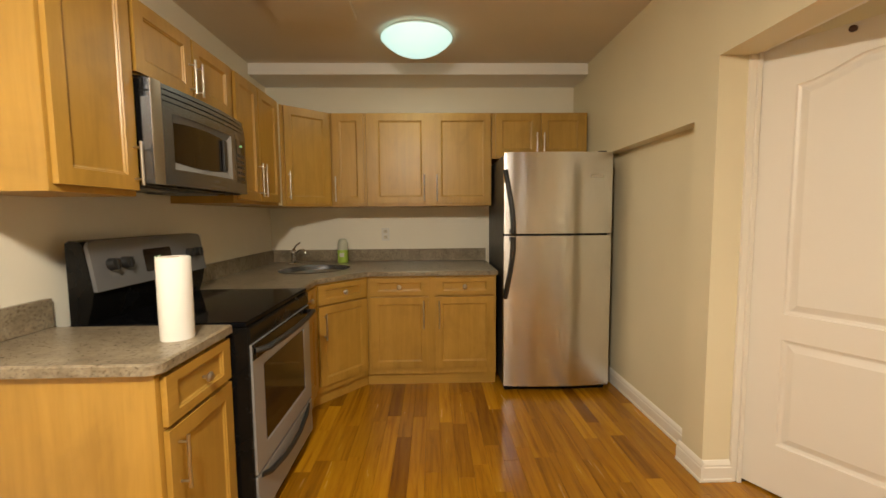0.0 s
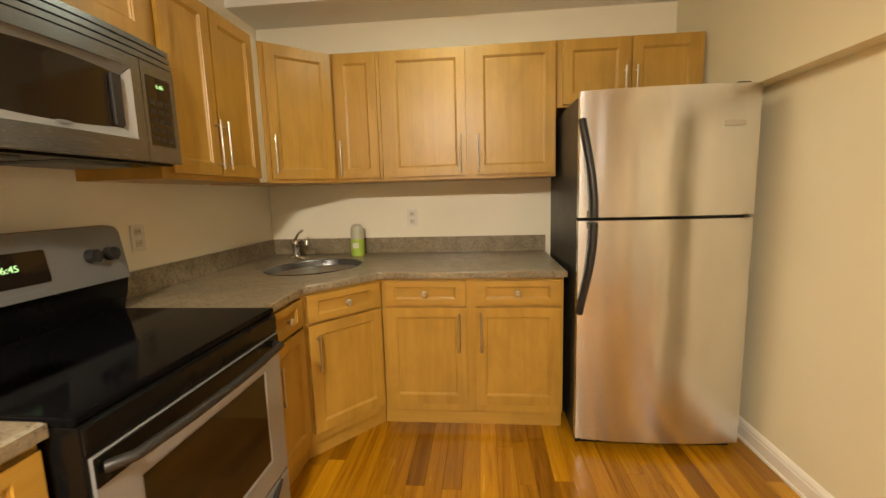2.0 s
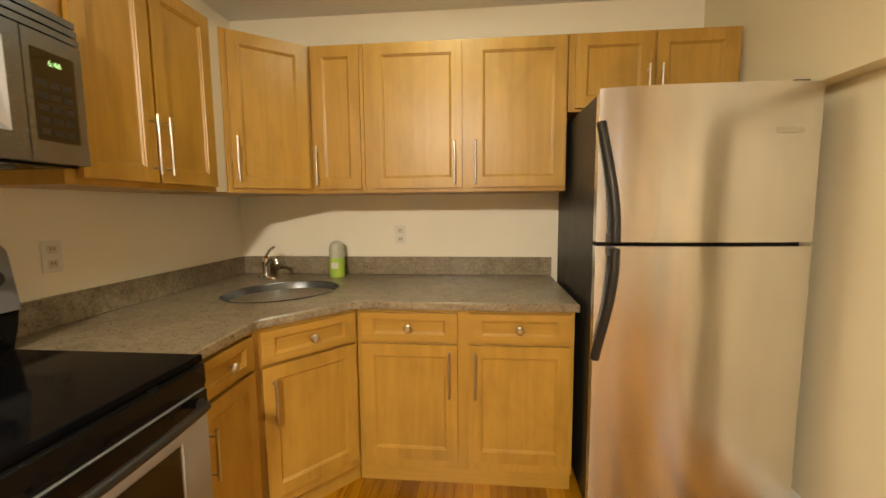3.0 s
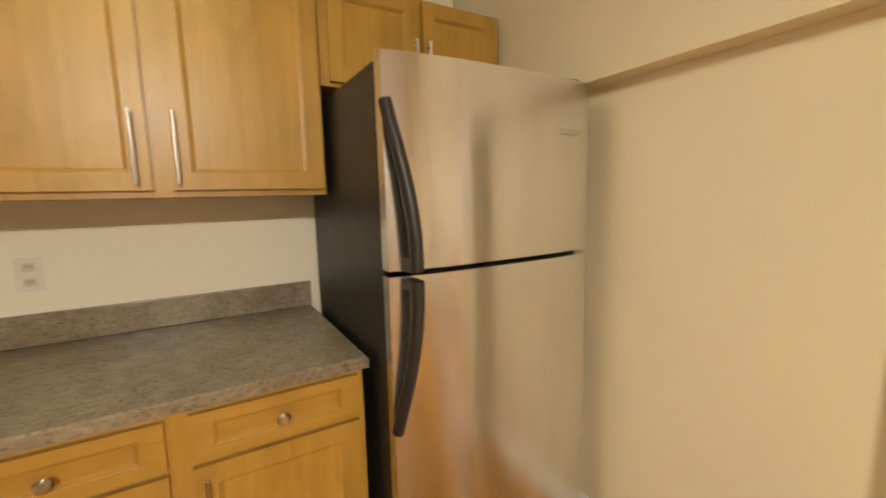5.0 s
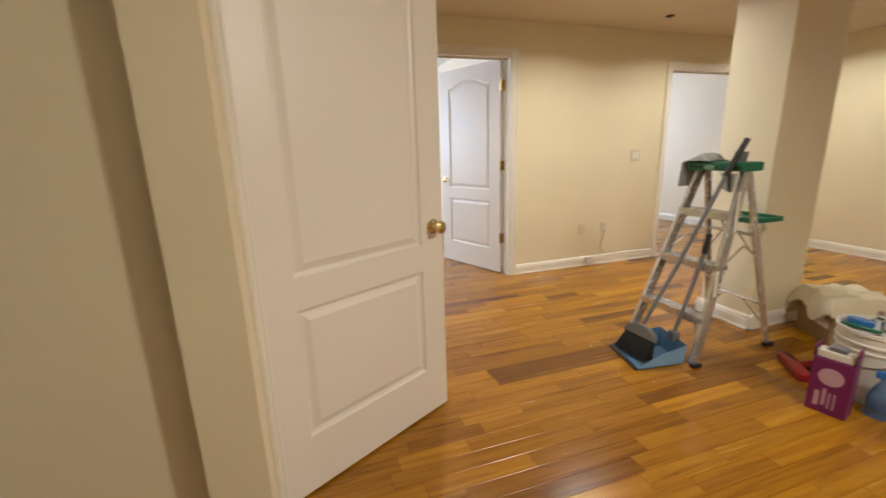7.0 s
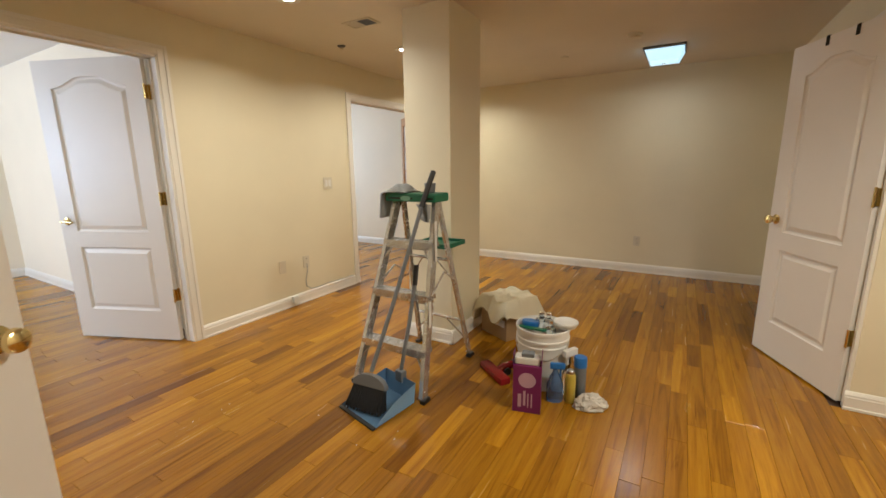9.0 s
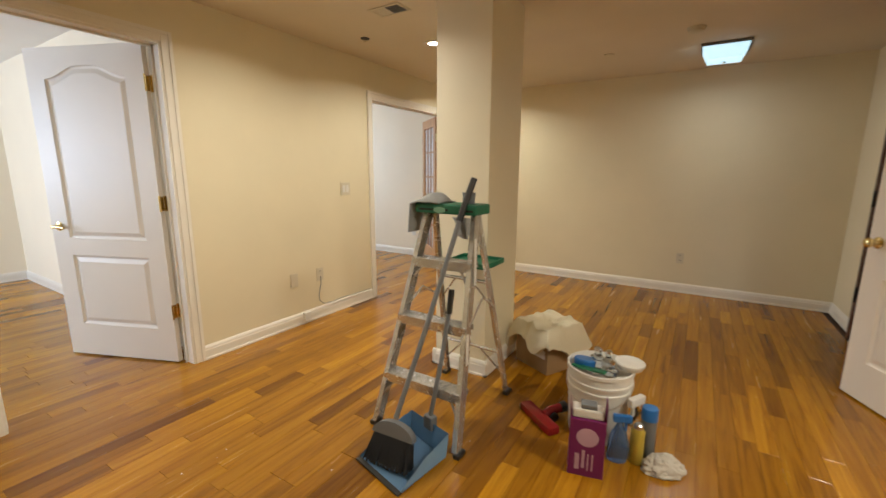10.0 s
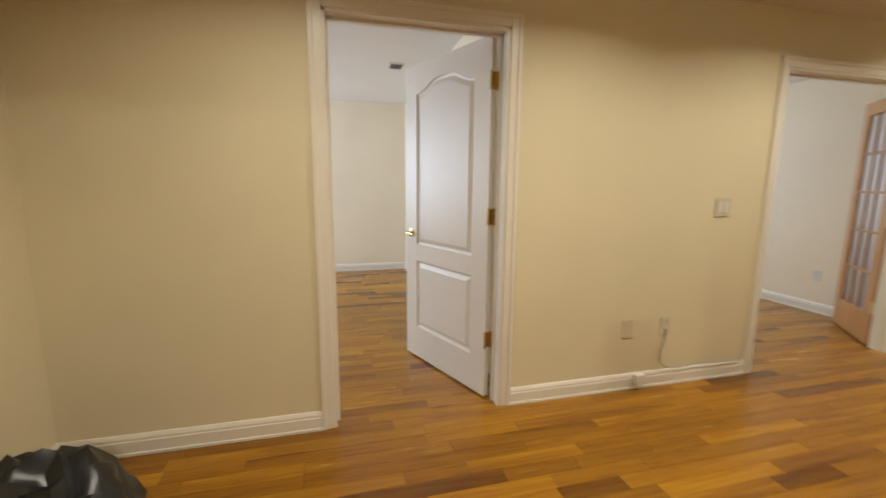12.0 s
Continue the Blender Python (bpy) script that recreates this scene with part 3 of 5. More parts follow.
def shaker(parent, x0, x1, z0, z1, name="door", pull=None, pull_z=None, knob=False, rail=0.052):
    w, h = x1 - x0, z1 - z0
    prof = [(0, 0), (0.002, 0.004), (0.006, 0.005), (0.009, 0.010), (0.013, 0.011)]
    bm = panelled(w, h, 0.018, [rect(rail, rail if h > 0.25 else 0.030, w - rail, h - (rail if h > 0.25 else 0.030))], prof)
    bmesh.ops.translate(bm, verts=bm.verts, vec=(x0, -0.020, z0))
    d = part(name, bm, M_MAPLE if h > 0.25 else M_MAPLEH, parent)
    if pull is not None:
        bar_pull(d, pull, *pull_z)
    if knob:
        bm = lathe(bmesh.new(), [(0.006, 0), (0.006, 0.012), (0.015, 0.018), (0.018, 0.024), (0.012, 0.032)], 16, Matrix.Translation(((x0 + x1) / 2, -0.020, (z0 + z1) / 2)) @ pose(0, 0, 0, 90))
        part("knob", bm, M_NICKEL, d, "round satin nickel knob", True)
    return d


def cabinet(name, m, w, d, z0, z1, label, group, outline=None, toe=0.0):
    c = thing(name, m, label, "cabinet", group)
    if outline:
        part("body", extrude_poly(bmesh.new(), outline, z0, z1), M_MAPLE, c)
    else:
        part("body", boxes((0, 0, z0, w, d, z1), bev=0.0015), M_MAPLE, c)
    return c


UZ0, UZ1 = 1.37, 2.115
UP, LO = "kitchen wall cabinets", "kitchen base cabinets"
LEFT = 90
# wall cabinets on the left wall
c = cabinet("wall_cabinet", pose(-0.80, 1.992, 0, 0, 0, LEFT), 0.353, 0.35, UZ0, UZ1, "honey maple single-door wall cabinet beside the microwave", UP)
shaker(c, 0.012, 0.345, UZ0 + 0.022, UZ1 - 0.012, pull=0.325, pull_z=(UZ0 + 0.04, UZ0 + 0.20))
c = cabinet("wall_cabinet", pose(-0.80, 2.347, 0, 0, 0, LEFT), 0.756, 0.35, 1.825, UZ1, "short honey maple cabinet above the microwave", UP)
shaker(c, 0.015, 0.378, 1.835, UZ1 - 0.012, pull=0.357, pull_z=(1.85, 2.00))
shaker(c, 0.392, 0.744, 1.835, UZ1 - 0.012, pull=0.414, pull_z=(1.85, 2.00))
c = cabinet("wall_cabinet", pose(-0.80, 3.105, 0, 0, 0, LEFT), 0.675, 0.35, UZ0, UZ1, "honey maple two-door wall cabinet", UP)
shaker(c, 0.040, 0.328, UZ0 + 0.022, UZ1 - 0.012, pull=0.306, pull_z=(UZ0 + 0.05, UZ0 + 0.26))
shaker(c, 0.342, 0.660, UZ0 + 0.022, UZ1 - 0.012, pull=0.364, pull_z=(UZ0 + 0.05, UZ0 + 0.26))
# corner and back wall
a = math.degrees(math.atan2(0.267, 0.30))
mi = pose(-0.80, 3.87, 0, 0, 0, a).inverted()
pent = [tuple((mi @ Vector((x, y, 0))).xy) for x, y in ((-0.80, 3.87), (-0.50, 4.137), (-0.50, YB), (XL, YB), (XL, 3.87))]
c = cabinet("corner_cabinet", pose(-0.80, 3.87, 0, 0, 0, a), 0.40, 0.3, UZ0, UZ1, "honey maple diagonal corner wall cabinet", UP, pent)
shaker(c, 0.020, 0.382, UZ0 + 0.022, UZ1 - 0.012, pull=0.042, pull_z=(UZ0 + 0.05, UZ0 + 0.26))
bm = boxes((-0.95, 3.783, UZ0 + 0.004, -0.806, 3.868, UZ1 + 0.004))
bmesh.ops.transform(bm, matrix=mi, verts=bm.verts)
part("filler", bm, M_TRIM, c, "off-white filler strip beside the corner cabinet")
c = cabinet("wall_cabinet", pose(-0.498, 4.137, 0), 0.281, YB - 4.137, UZ0, UZ1, "narrow honey maple wall cabinet", UP)
shaker(c, 0.020, 0.264, UZ0 + 0.022, UZ1 - 0.012, pull=0.040, pull_z=(UZ0 + 0.04, UZ0 + 0.24))
c = cabinet("wall_cabinet", pose(-0.215, 4.137, 0), 1.015, YB - 4.137, UZ0, UZ1, "wide two-door honey maple wall cabinet", UP)
shaker(c, 0.047, 0.501, UZ0 + 0.022, UZ1 - 0.012, pull=0.466, pull_z=(UZ0 + 0.04, UZ0 + 0.25))
shaker(c, 0.552, 1.003, UZ0 + 0.022, UZ1 - 0.012, pull=0.569, pull_z=(UZ0 + 0.04, UZ0 + 0.25))
c = cabinet("wall_cabinet", pose(0.803, 4.137, 0), 0.782, YB - 4.137, 1.75, UZ1, "short honey maple cabinet above the refrigerator", UP)
shaker(c, 0.030, 0.380, 1.765, UZ1 - 0.012, pull=0.362, pull_z=(1.79, 1.95))
shaker(c, 0.402, 0.752, 1.765, UZ1 - 0.012, pull=0.420, pull_z=(1.79, 1.95))

# base cabinets
CT = 0.845
c = cabinet("base_cabinet", pose(-0.488, 1.922, 0, 0, 0, LEFT), 0.406, 0.66, 0.0, CT, "honey maple base cabinet at the end of the counter", LO)
shaker(c, 0.020, 0.395, 0.675, 0.828, "drawer", knob=True)
shaker(c, 0.020, 0.395, 0.115, 0.660, pull=0.060, pull_z=(0.46, 0.63))
c = cabinet("base_cabinet", pose(-0.475, 3.095, 0, 0, 0, LEFT), 0.358, 0.67, 0.09, CT, "narrow honey maple base cabinet beside the range", LO)
part("plinth", boxes((0, 0.030, 0, 0.372, 0.66, 0.0895)), M_MAPLEH, c)
shaker(c, 0.030, 0.332, 0.705, 0.828, "drawer", knob=True)
shaker(c, 0.030, 0.332, 0.140, 0.690, pull=0.058, pull_z=(0.45, 0.62))
a2 = math.degrees(math.atan2(0.345, 0.295))
md = pose(-0.475, 3.455, 0, 0, 0, a2)
mi = md.inverted()
pent = [tuple((mi @ Vector((x, y, 0))).xy) for x, y in ((-0.475, 3.455), (-0.18, 3.80), (-0.18, YB), (XL, YB), (XL, 3.455))]
c = cabinet("corner_cabinet", md, 0.47, 0.5, 0.09, CT, "honey maple diagonal sink base cabinet", LO, pent)
part("plinth", boxes((-0.012, 0.032, 0, 0.470, 0.10, 0.0893)), M_MAPLEH, c)
shaker(c, 0.022, 0.434, 0.700, 0.828, "drawer", knob=True)
shaker(c, 0.022, 0.434, 0.140, 0.685, pull=0.060, pull_z=(0.46, 0.64))
c = cabinet("base_cabinet", pose(-0.178, 3.80, 0), 0.965, YB - 3.805, 0.09, CT, "two-door honey maple base cabinet with drawers", LO)
part("plinth", boxes((-0.012, 0.030, 0, 0.965, 0.68, 0.0891)), M_MAPLEH, c)
for x0, x1, px in ((0.024, 0.456, 0.420), (0.508, 0.945, 0.536)):
    shaker(c, x0, x1, 0.700, 0.828, "drawer", knob=True)
    shaker(c, x0, x1, 0.140, 0.685, pull=px, pull_z=(0.45, 0.66))


def slab(outline, z0, z1, hole=None, ease=0.006):
    """A worktop over an outline, its upper rim eased, with a cut-out."""
    bm = bmesh.new()
    rings = [[bm.verts.new((x, y, z)) for x, y in o] for o, z in ((outline, z0), (outline, z1 - ease), (inset(outline, ease), z1))]
    for a, b in zip(rings, rings[1:]):
        for k in range(len(a)):
            j = (k + 1) % len(a)
            bm.faces.new((a[k], a[j], b[j], b[k]))
    bm.faces.new(rings[0][::-1])
    edges = [bm.edges.get((rings[2][k - 1], rings[2][k])) for k in range(len(outline))]
    if hole:
        top = [bm.verts.new((x, y, z1)) for x, y in hole]
        low = [bm.verts.new((x, y, z0)) for x, y in hole]
        edges += [bm.edges.new((top[k - 1], top[k])) for k in range(len(hole))]
        for k in range(len(hole)):
            bm.faces.new((top[k - 1], top[k], low[k], low[k - 1]))
    bmesh.ops.triangle_fill(bm, use_beauty=True, use_dissolve=False, edges=edges, normal=(0, 0, 1))
    return bm


CZ = 0.88
SINK = (-0.61, 3.975)
sd, sn = Vector((0.605, 0.796)), Vector((0.796, -0.605))


def oval(ra, rb, k, n=40):
    t = 2 * math.pi * k / n
    return tuple(Vector(SINK) + sd * ra * math.cos(t) + sn * rb * math.sin(t))


hole = [oval(0.285, 0.235, -k) for k in range(40)]
solid("worktop", slab([(XL + 0.001, YB - 0.001), (XL + 0.001, 3.095), (-0.452, 3.095), (-0.452, 3.445), (-0.442, 3.462), (-0.185, 3.763), (-0.165, 3.772), (0.800, 3.772), (0.800, YB - 0.001)], CT + 0.001, CZ, hole), M_GRANITE, "polished brown granite worktop around the sink", "worktop")
nr = [(-0.462 - 0.04 + 0.04 * math.cos(t), 1.899 + 0.04 - 0.04 * math.sin(t)) for t in (1.57, 1.2, 0.8, 0.4, 0.0)]
solid("worktop", slab([(XL + 0.001, 2.330), (XL + 0.001, 1.899)] + nr + [(-0.462, 2.330)], CT + 0.001, CZ), M_GRANITE, "polished brown granite worktop at the counter's end", "worktop")
for bs in ((XL + 0.001, YB - 0.021, CZ + 0.001, 0.800, YB - 0.001, 0.99), (XL + 0.001, 3.095, CZ + 0.001, XL + 0.021, YB - 0.022, 0.99), (XL + 0.001, 1.899, CZ + 0.001, XL + 0.021, 2.330, 0.99)):
    solid("backsplash", boxes(bs, bev=0.002), M_GRANITE, "granite upstand against the wall", "backsplash", "granite upstands")

# sink and tap
sk = thing("sink", pose(0, 0, 0), "oval stainless steel sink set in the granite worktop", "sink")
bm, rings = bmesh.new(), []
for ra, rb, z in ((0.292, 0.242, CZ + 0.002), (0.284, 0.234, CZ + 0.004), (0.278, 0.228, CZ - 0.004), (0.268, 0.218, CZ - 0.09), (0.235, 0.19, CZ - 0.155), (0.05, 0.04, CZ - 0.165)):
    rings.append([bm.verts.new((*oval(ra, rb, k), z)) for k in range(40)])
for p, q in zip(rings, rings[1:]):
    for k in range(40):
        bm.faces.new((p[k - 1], p[k], q[k], q[k - 1]))
bm.faces.new(rings[-1])
part("basin", bm, M_STEELX, sk, smooth=True)
part("drain", lathe(bmesh.new(), [(0.042, 0), (0.040, 0.004), (0.02, 0.002)], 20, Matrix.Translation((SINK[0], SINK[1], CZ - 0.166))), M_CHROME, sk, "", True)
tp = thing("tap", pose(-0.89, 4.33, CZ, 0, 0, -35), "chrome kitchen tap with a curved spout and lever", "tap")
part("base_plate", lathe(bmesh.new(), [(0.030, 0), (0.030, 0.006), (0.022, 0.012)], 20, Matrix.Diagonal((3.2, 1.0, 1, 1))), M_CHROME, tp, "", True)
part("tap_body", lathe(bmesh.new(), [(0.024, 0.010), (0.022, 0.07), (0.026, 0.09), (0.024, 0.12), (0.012, 0.135)], 20), M_CHROME, tp, "", True)
part("spout", tube(bmesh.new(), [(0, 0, 0.07), (0.05, -0.01, 0.105), (0.10, -0.02, 0.125), (0.16, -0.035, 0.135), (0.20, -0.042, 0.128), (0.212, -0.045, 0.105)], 0.011, 12), M_CHROME, tp, "", True)
part("lever", tube(bmesh.new(), [(0, 0, 0.13), (0.02, 0.01, 0.165), (0.05, 0.03, 0.19)], 0.008, 10), M_CHROME, tp, "", True)

so = thing("soap_bottle", pose(-0.485, 4.41, CZ), "clear soap bottle with a lime green label", "bottle")
part("bottle", lathe(bmesh.new(), [(0.043, 0.001), (0.046, 0.01), (0.046, 0.112), (0.045, 0.115)], 24), M_LIME, so, "lime green liquid and label", True)
part("cap", lathe(bmesh.new(), [(0.045, 0.116), (0.045, 0.160), (0.041, 0.185), (0.034, 0.205), (0.020, 0.215)], 24), M_FROST, so, "clear plastic cap", True)
part("label_panel", boxes((-0.020, -0.0480, 0.055, 0.020, -0.0440, 0.090)), M_WHITE, so, "pale label print")

# paper towels
pt = thing("paper_towel_roll", pose(-0.560, 2.155, CZ), "white paper towel roll standing on the granite worktop", "paper towels")
part("roll", lathe(bmesh.new(), [(0.050, 0.0), (0.0515, 0.004), (0.0515, 0.275), (0.050, 0.279), (0.021, 0.279), (0.021, 0.25), (0.001, 0.25)], 36), M_PAPER, pt, "", True)
part("tube", lathe(bmesh.new(), [(0.0205, 0.251), (0.0205, 0.278), (0.0185, 0.278), (0.0185, 0.252)], 24), M_CARD, pt, "cardboard core", True)

# range
W = 0.757
rg = thing("range", pose(-0.430, 2.335, 0, 0, 0, LEFT), "black and stainless electric range with a ceramic cooktop", "range")
part("body", boxes((0, -0.023, 0.03, W, 0.712, 0.862), bev=0.004), M_BLACK, rg)
part("cooktop", boxes((-0.002, -0.020, 0.863, W + 0.002, 0.575, 0.884), bev=0.006), M_GLASSTOP, rg, "glossy black ceramic glass")
bm = extrude_poly(bmesh.new(), [(0.578, 0.885), (0.558, 0.95), (0.548, 1.00), (0.578, 1.19), (0.590, 1.200), (0.625, 1.205), (0.642, 1.195), (0.642, 0.8625), (0.578, 0.8625)], 0, W)
bmesh.ops.transform(bm, matrix=Matrix(((0, 0, 1, 0), (1, 0, 0, 0), (0, 1, 0, 0), (0, 0, 0, 1))), verts=bm.verts)
part("backguard", bm, M_BLACK, rg)


def on_guard(u, v, o=0.0):
    """A place on the sloping control panel: u across, v up from its foot, o proud."""
    return Vector((u, 0.548 + 0.156 * v - o, 1.00 + v))


def guard_plate(outline, o0, o1):
    """A plate on the sloping panel over an outline of (u, v), from o0 to o1 proud."""
    bm = bmesh.new()
    lo, hi = ([bm.verts.new(on_guard(u, v, o)) for u, v in outline] for o in (o0, o1))
    bm.faces.new(lo[::-1])
    bm.faces.new(hi)
    for k in range(len(outline)):
        j = (k + 1) % len(outline)
        bm.faces.new((lo[k], lo[j], hi[j], hi[k]))
    return bm


def rounded(u0, v0, u1, v1, r, low=True):
    pts = []
    for cu, cv, a0 in ((u1 - r, v0 + r, -90), (u1 - r, v1 - r, 0), (u0 + r, v1 - r, 90), (u0 + r, v0 + r, 180)):
        if cv < (v0 + v1) / 2 and not low:
            pts.append((u1 if cu > (u0 + u1) / 2 else u0, v0))
        else:
            pts += [(cu + r * math.cos(radians(a0 + 22.5 * k)), cv + r * math.sin(radians(a0 + 22.5 * k))) for k in range(5)]
    return pts


part("control_panel", guard_plate(rounded(0.004, 0.008, W - 0.004, 0.202, 0.030, False), 0.0005, 0.016), M_PANEL, rg, "satin stainless control panel")
for u in (0.095, 0.168, 0.620, 0.690):
    k0 = on_guard(u, 0.105, 0.0165)
    bm = cyl(bmesh.new(), k0, k0 + Vector((0, -0.026, 0.004)), 0.026, 0.022, 20)
    box(bm, k0.x - 0.004, k0.y - 0.034, k0.z - 0.02, k0.x + 0.004, k0.y - 0.024, k0.z + 0.024)
    part("knob", bm, M_BLACKM, rg, "black control knob", True)
dsp = part("display", guard_plate(rounded(0.285, 0.050, 0.475, 0.150, 0.008), 0.0165, 0.0185), M_DARKGLASS, rg, "dark clock display")
part("print", guard_plate([(0.31, 0.026), (0.45, 0.026), (0.45, 0.031), (0.31, 0.031)], 0.0162, 0.0168), M_GREY, rg, "small unreadable print")


def digits(parent, text, size, m):
    cu = bpy.data.curves.new("digits", 'FONT')
    cu.body, cu.size, cu.align_x, cu.extrude = text, size, 'CENTER', 0.0005
    tmp = new("digits", cu)
    bpy.context.view_layer.update()
    me = bpy.data.meshes.new_from_object(tmp.evaluated_get(bpy.context.evaluated_depsgraph_get()))
    bpy.data.objects.remove(tmp)
    me.materials.clear()
    me.materials.append(M_LED)
    ob = new("digits", me)
    ob.parent = parent
    ob.matrix_local = m
    tagged(ob, "green lit clock digits")


digits(dsp, "6:45", 0.028, Matrix.Translation(on_guard(0.37, 0.095, 0.0195)) @ pose(0, 0, 0, 81))
part("front_rail", boxes((0.004, -0.030, 0.80, W - 0.004, -0.020, 0.858), bev=0.004), M_BLACK, rg, "black front rail")
od = part("oven_door", panelled(W - 0.024, 0.535, 0.030, [rect(0.10, 0.085, W - 0.124, 0.43)], [(0, 0), (0.002, 0.003)]), M_OVEN, rg, "stainless oven door")
od.location = (0.012, -0.032, 0.255)
part("oven_window", boxes((0.108, 0.0018, 0.093, W - 0.132, 0.0030, 0.422)), M_DARKGLASS, od, "dark oven window")
part("door_cap", boxes((0.0, -0.004, 0.47, W - 0.024, 0.002, 0.533), bev=0.002), M_BLACK, od, "black upper band")
bm = tube(bmesh.new(), [(0.02, -0.005, 0.505), (0.05, -0.045, 0.512), (0.20, -0.058, 0.512), (0.36, -0.062, 0.512), (0.52, -0.058, 0.512), (0.67, -0.045, 0.512), (0.70, -0.005, 0.505)], 0.013, 10)
part("handle", bm, M_BLACKM, od, "black oven handle", True)
dr = part("drawer", boxes((0.012, -0.032, 0.055, W - 0.012, 0.003, 0.243), bev=0.004), M_OVEN, rg, "stainless storage drawer")
bm = tube(bmesh.new(), [(0.05, -0.026, 0.232), (0.12, -0.040, 0.205), (0.26, -0.050, 0.188), (0.37, -0.052, 0.184), (0.48, -0.050, 0.188), (0.62, -0.040, 0.205), (0.69, -0.026, 0.232)], 0.012, 10)
part("handle", bm, M_BLACKM, dr, "black curved drawer handle", True)
for fx, fy in ((0.04, 0.05), (W - 0.04, 0.05), (0.04, 0.6), (W - 0.04, 0.6)):
    part("foot", cyl(bmesh.new(), (fx, fy, 0), (fx, fy, 0.031), 0.018, seg=12), M_BLACKM, rg)

# microwave
W2, H2 = 0.772, 0.405
mw = thing("microwave", pose(-0.735, 2.350, 1.413, 0, 0, LEFT), "stainless over-the-range microwave with a dark window", "microwave")
part("body", boxes((0.004, 0.03, 0.0, W2 - 0.002, 0.385, H2), bev=0.003), M_BLACK, mw, "black steel case")


def bowed(x):
    """How far the microwave's front stands out at x."""
    return -0.004 - 0.030 * math.sin(math.pi * min(1.0, max(0.0, x / W2))) ** 0.8


def front_piece(x0, x1, z0, z1, out, back, n=10):
    """A curved slab on the bowed front, from back to out proud of it."""
    bm = bmesh.new()
    cols = []
    for k in range(n + 1):
        x = x0 + (x1 - x0) * k / n
        y = bowed(x)
        cols.append([bm.verts.new(c) for c in ((x, y - out, z0), (x, y - out, z1), (x, y - back, z1), (x, y - back, z0))])
    for p, q in zip(cols, cols[1:]):
        for i in range(4):
            j = (i + 1) % 4
            bm.faces.new((p[i], q[i], q[j], p[j]))
    bm.faces.new(cols[0])
    bm.faces.new(cols[-1][::-1])
    return bm


WX0, WX1, WZ0, WZ1 = 0.105, 0.560, 0.070, 0.288
bm = front_piece(0.0, WX0, 0.006, 0.326, 0.0, -0.034, 4)
for o in (front_piece(WX0, WX1, 0.006, WZ0, 0.0, -0.034), front_piece(WX0, WX1, WZ1, 0.326, 0.0, -0.034), front_piece(WX1, 0.600, 0.006, 0.326, 0.0, -0.034, 3)):
    tmp = bpy.data.meshes.new("door_piece")
    o.to_mesh(tmp)
    o.free()
    bm.from_mesh(tmp)
    bpy.data.meshes.remove(tmp)
mdoor = part("door", bm, M_STEELX, mw, "stainless microwave door", True)
part("window", front_piece(WX0 + 0.002, WX1 - 0.002, WZ0 + 0.002, WZ1 - 0.002, -0.020, -0.026), M_DARKGLASS, mdoor, "dark recessed window", True)


def ledge(pts, material, label):
    """A sloping strip between the window's rim and its glass: four (x, z, depth)."""
    bm = bmesh.new()
    f = [bm.verts.new((x, bowed(x) + d, z)) for x, z, d in pts]
    g = [bm.verts.new((x, bowed(x) + d + 0.004, z)) for x, z, d in pts]
    bm.faces.new(f)
    bm.faces.new(g[::-1])
    for k in range(4):
        j = (k + 1) % 4
        bm.faces.new((f[k], f[j], g[j], g[k]))
    part("window_trim", bm, material, mdoor, label)


ledge(((WX0, WZ0, -0.001), (WX1, WZ0, -0.001), (WX1 - 0.030, WZ0 + 0.030, 0.018), (WX0 + 0.004, WZ0 + 0.030, 0.018)), M_OVEN, "bright lower bevel")
ledge(((WX1, WZ0 + 0.001, -0.001), (WX1, WZ1 - 0.002, -0.001), (WX1 - 0.018, WZ1 - 0.030, 0.018), (WX1 - 0.028, WZ0 + 0.031, 0.018)), M_OVEN, "bright side bevel")
ledge(((WX0 + 0.001, WZ1, -0.001), (WX0 + 0.005, WZ1 - 0.028, 0.018), (WX1 - 0.020, WZ1 - 0.028, 0.018), (WX1 - 0.002, WZ1, -0.001)), M_GREY, "dark upper bevel")
part("handle", boxes((WX1 - 0.068, bowed(0.5) + 0.006, WZ0 + 0.034, WX1 - 0.036, bowed(0.5) + 0.019, WZ1 - 0.034), bev=0.004), M_BLACKM, mdoor, "black pocket grip")
part("badge", lathe(bmesh.new(), [(0.026, 0), (0.024, 0.002), (0.01, 0.002)], 20, Matrix.Translation((0.33, bowed(0.33) + 0.008, WZ0 + 0.016)) @ pose(0, 0, 0, 60) @ Matrix.Diagonal((1.0, 0.22, 1, 1))), M_GREY, mdoor, "small maker's plate")
part("control_panel", front_piece(0.603, W2, 0.006, 0.326, 0.0, -0.036, 6), M_STEELX, mw, "", True)
kp = part("keypad", front_piece(0.622, 0.742, 0.060, 0.285, 0.0015, -0.002, 5), M_DARKGLASS, mw, "dark keypad and display", True)
for i in range(3):
    for j in range(5):
        x, z = 0.630 + i * 0.036, 0.075 + j * 0.030
        part("key", front_piece(x, x + 0.026, z, z + 0.015, 0.0022, 0.0012, 1), M_BLACKM, kp)
digits(kp, "6:46", 0.020, Matrix.Translation((0.682, bowed(0.682) - 0.0028, 0.250)) @ pose(0, 0, 0, 90))
for k in range(3):
    z = 0.331 + k * 0.024
    part("vent_slat", front_piece(0.012, W2, z, z + 0.017, -0.002 - k * 0.004, -0.030), M_STEELX, mw, "", True)
part("vent_recess", boxes((0.006, 0.020, 0.327, W2 - 0.004, 0.0295, H2 - 0.003)), M_BLACK, mw, "dark slot behind the slats")
